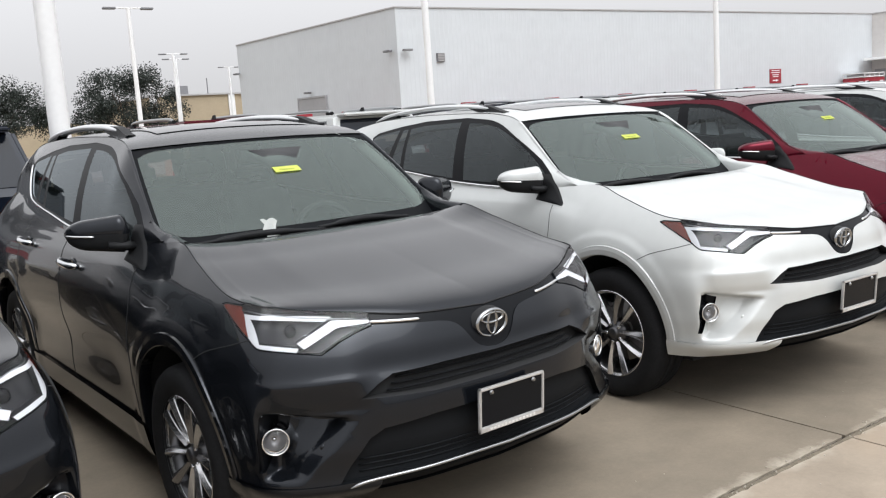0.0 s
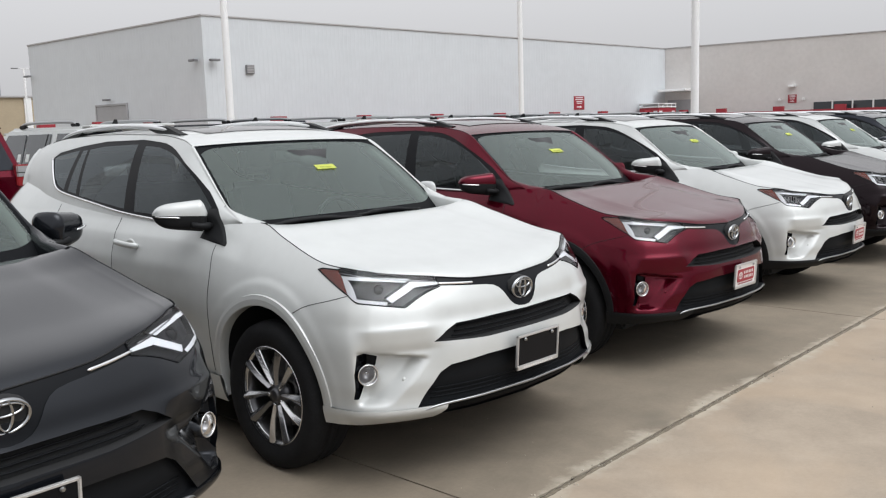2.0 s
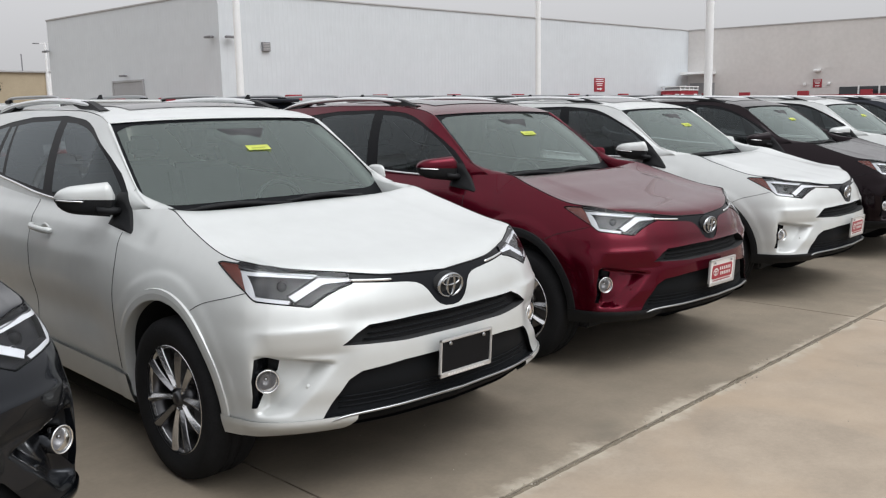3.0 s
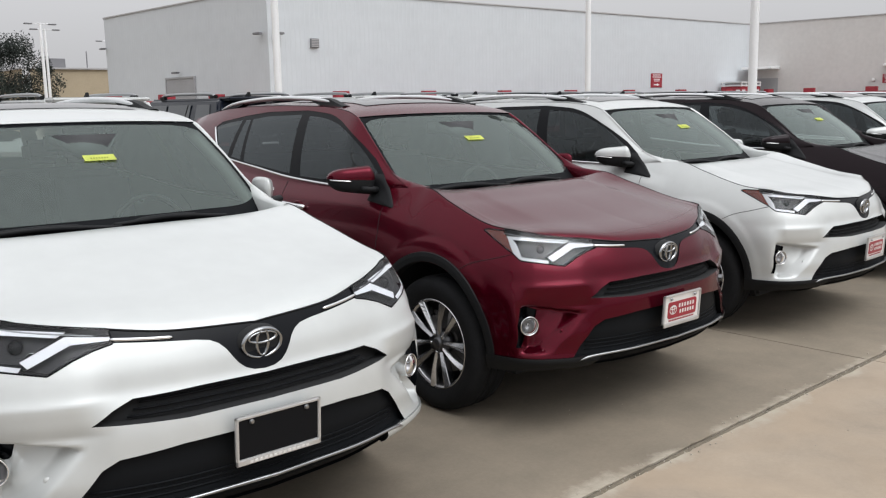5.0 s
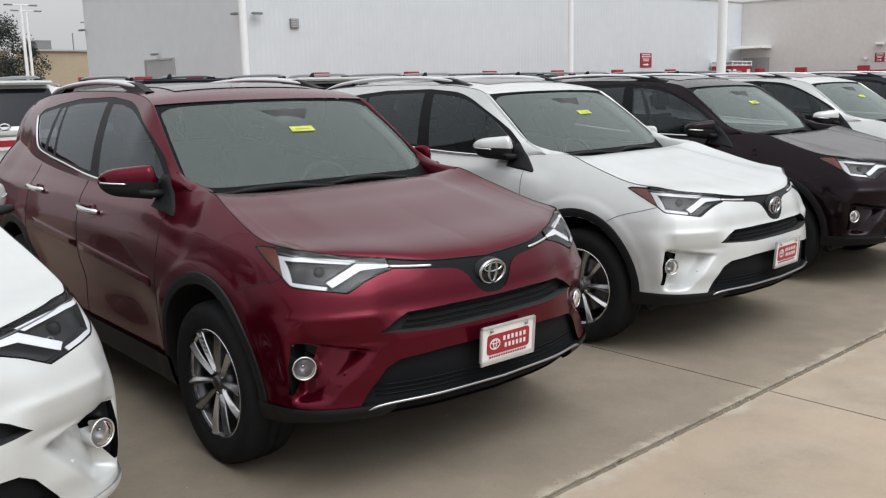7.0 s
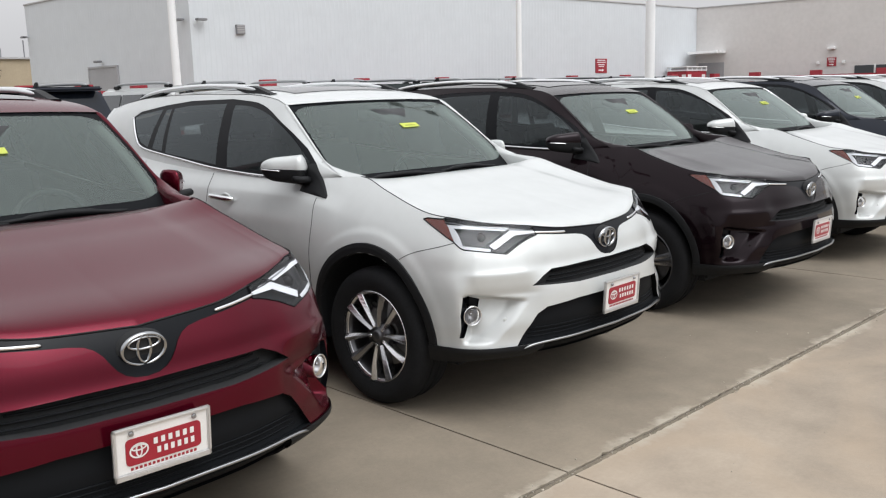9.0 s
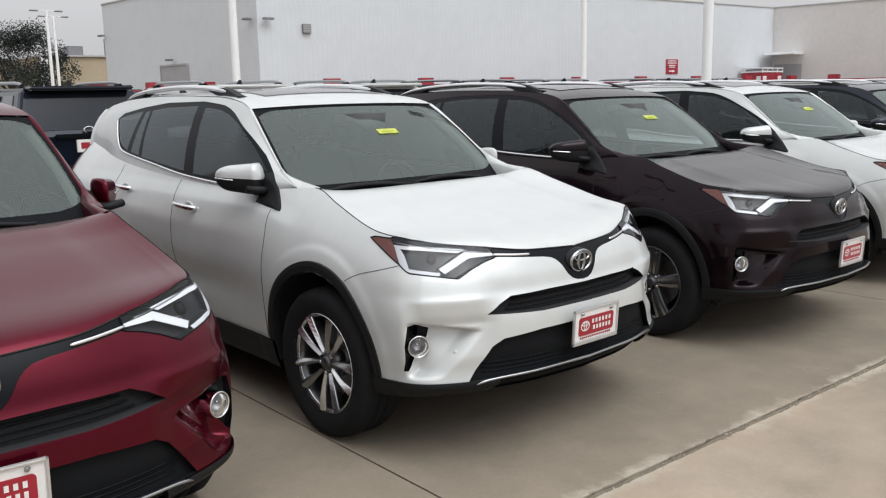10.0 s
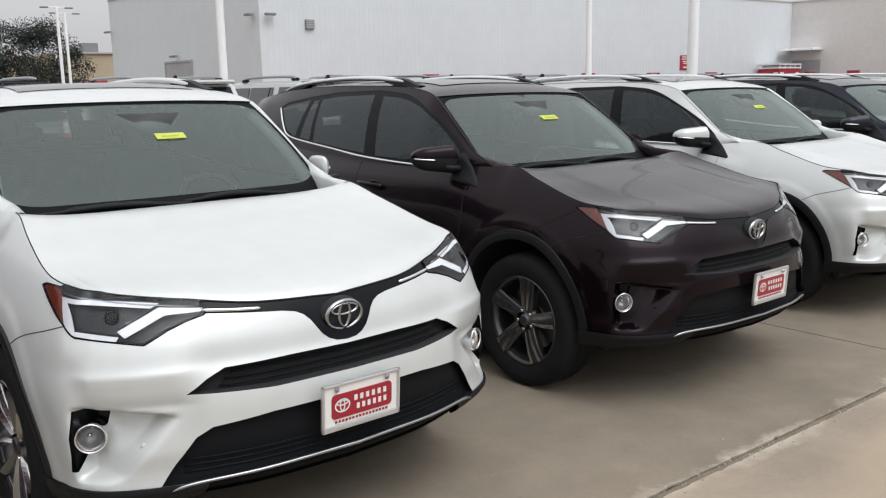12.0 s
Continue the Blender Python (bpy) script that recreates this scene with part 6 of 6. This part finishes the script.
        for yy in (1.0, 3.8):
            hub = put("wheel", WHEEL["rim"], car, m=Matrix.Translation((sx * .82, yy, .385)) @ pose(0, 0, 0, 0, 0, 0 if sx < 0 else 180) @ Matrix.Diagonal((1.05, 1.08, 1.08, 1)))
            put("tyre", WHEEL["tyre"], hub)
            for k in range(5):
                put("spoke", WHEEL["spoke_c"], hub, m=pose(0, 0, 0, 72 * k, 0, 0))
            part("wheel_arch", box(bmesh.new(), (sx * .92 - .045, yy - .50, .42), (sx * .92 + .048, yy + .50, .86), .12, 4), VOID, car)
    part("rear_bumper", box(bmesh.new(), (-.93, -.10, .48), (.93, .25, .72), .05, 3), col, car)
    part("plate_bar", box(bmesh.new(), (-.46, -.045, 1.095), (.46, .01, 1.160), .016), col if colour == "white" else PIANO, car, "trim bar over the plate")
    bm = bmesh.new()
    lathe(bm, [(.045, 0), (.055, .012), (.065, .010), (.070, 0)], 28)
    part("emblem", bm, CHROME, car, m=Matrix.Translation((0, .015, 1.205)) @ pose(0, 0, 0, 0, 0, -90) @ Matrix.Diagonal((1, 1.1, .75, 1)))
    for k in range(7):
        part("lettering", box(bmesh.new(), (-.24 + .07 * k, -.041, 1.115), (-.195 + .07 * k, -.033, 1.137)), GREYBOX if colour == "white" else CHROME, car)
    part("tailgate_line", box(bmesh.new(), (-.70, -.006, .735), (.70, .004, .745)), VOID, car)
    part("bumper_step", box(bmesh.new(), (-.70, -.115, .64), (.70, -.09, .69), .008), BLACK, car)
    part("rear_wiper", tube(bmesh.new(), [(-.02, .075, 1.235), (.16, .085, 1.26), (.34, .09, 1.265)], [.014, .010, .006], 6), BLACK, car)
    plate = part("plate", box(bmesh.new(), (-.185, -.03, .915), (.185, .01, 1.08), .006), PLATE_WHITE, car, "white dealer plate with red panel")
    part("red_card", box(bmesh.new(), (-.135, -.035, .962), (.135, -.03, 1.042)), PLATE_RED, plate)
    part("roof_fin", prism(bmesh.new(), [(.55, 1.76), (.75, 1.76), (.62, 1.86), (.58, 1.86)], -.015, .015, "x", .004), BLACK, car)
    return car


SECOND = math.degrees(ROW)
for k, (xx, colour, text) in enumerate(((-7.32, "silver", "silver boxy wagon in the second row"), (.45, "red", "red boxy wagon beside a white one"),
                                        (3.03, "white", "white boxy wagon with dealer plate on its tail"), (5.63, "navy", "very dark boxy wagon with roof spoiler"), (8.25, "white", "white boxy wagon with silver rails"), (10.90, "white", "white boxy wagon with silver rails"),
                                        (13.62, "green", "dark green boxy wagon"), (16.08, "white", "white boxy wagon with silver rails"), (20.02, "navy", "dark navy boxy wagon"), (22.7, "white", "white boxy wagon with silver rails"))):
    boxy_wagon(xx, 9.64 + .066 * (xx - 3.03), SECOND, colour, text)
# a crossover stands here; the wagon's shape is used for it
boxy_wagon(-3.5, 6.55, SECOND, "navy", "dark navy crossover beside a light pole, shaped as a wagon")
for k, (xx, colour, text) in enumerate(((3.1, "white", "white boxy wagon in the third row"), (6.0, "white", "white boxy wagon in the third row"), (9.1, "navy", "dark navy boxy wagon in the third row"), (12.3, "white", "white boxy wagon in the third row"), (18.4, "white", "white boxy wagon in the third row"), (24.6, "red", "red boxy wagon in the third row"), (30.6, "white", "white boxy wagon in the third row"), (38.2, "silver", "silver boxy wagon in the third row"))):
    boxy_wagon(xx, 21.0 + .066 * xx, SECOND + 180, colour, text)

# ---------------------------------------------------------------- the front row
crossover(-4.595, -.20, 3.2, "grey", "graphite grey crossover beside another grey one", dealer=False)
crossover(-2.345, -.065, 3.2, "grey", "graphite grey crossover with an empty plate frame", dealer=False, trim="painted", tag_at=.017, far=1.75)
crossover(0, 0, 0, "white", "pearl white crossover with painted lip and empty plate frame", dealer=False, trim="painted", tag_at=.048, handles=False)
crossover(2.371, .098, 0, "red", "ruby red crossover with side mouldings and red dealer plate", moulding=True)
crossover(4.89, .234, 2.95, "white", "pearl white crossover with black lower trim and dealer plate", tag_at=.074, fold=-28)
crossover(7.385, .325, 2.78, "plum", "dark plum crossover with five-spoke wheels", "five", handles=False)
crossover(9.85, .45, 2.8, "white", "pearl white crossover further along the row")
crossover(12.38, .55, 2.8, "navy", "dark navy crossover further along the row")
crossover(14.9, .65, 2.8, "white", "pearl white crossover further along the row")
crossover(17.4, .75, 2.8, "navy", "dark navy crossover further along the row")
crossover(19.9, .85, 2.8, "white", "pearl white crossover further along the row")


# papers left on the dashboard of the second grey car
papers = thing("paper", "crumpled white papers lying on a dashboard", "paper", pose(-2.345, -.065, 0, 0, 0, 3.2))
bm = bmesh.new()
rng = random.Random(12)
rows = []
for i in range(9):
    rows.append([(-.60 + .045 * i, 1.20 + .03 * j - .012 * i, 1.090 + .006 * math.sin(1.9 * i + j) + rng.uniform(0, .004)) for j in range(5)])
grid(bm, rows)
bmesh.ops.solidify(bm, geom=bm.faces[:], thickness=.001)
part("sheet", bm, PAPER, papers)
bm = bmesh.new()
rows = []
for i in range(5):
    rows.append([(-.30 + .016 * i + .01 * math.sin(2 * j), 1.20 + .008 * j, 1.093 + .018 * j + .006 * math.cos(2.2 * i + j)) for j in range(6)])
grid(bm, rows)
bmesh.ops.solidify(bm, geom=bm.faces[:], thickness=.001)
part("folded_sheet", bm, PAPER, papers)
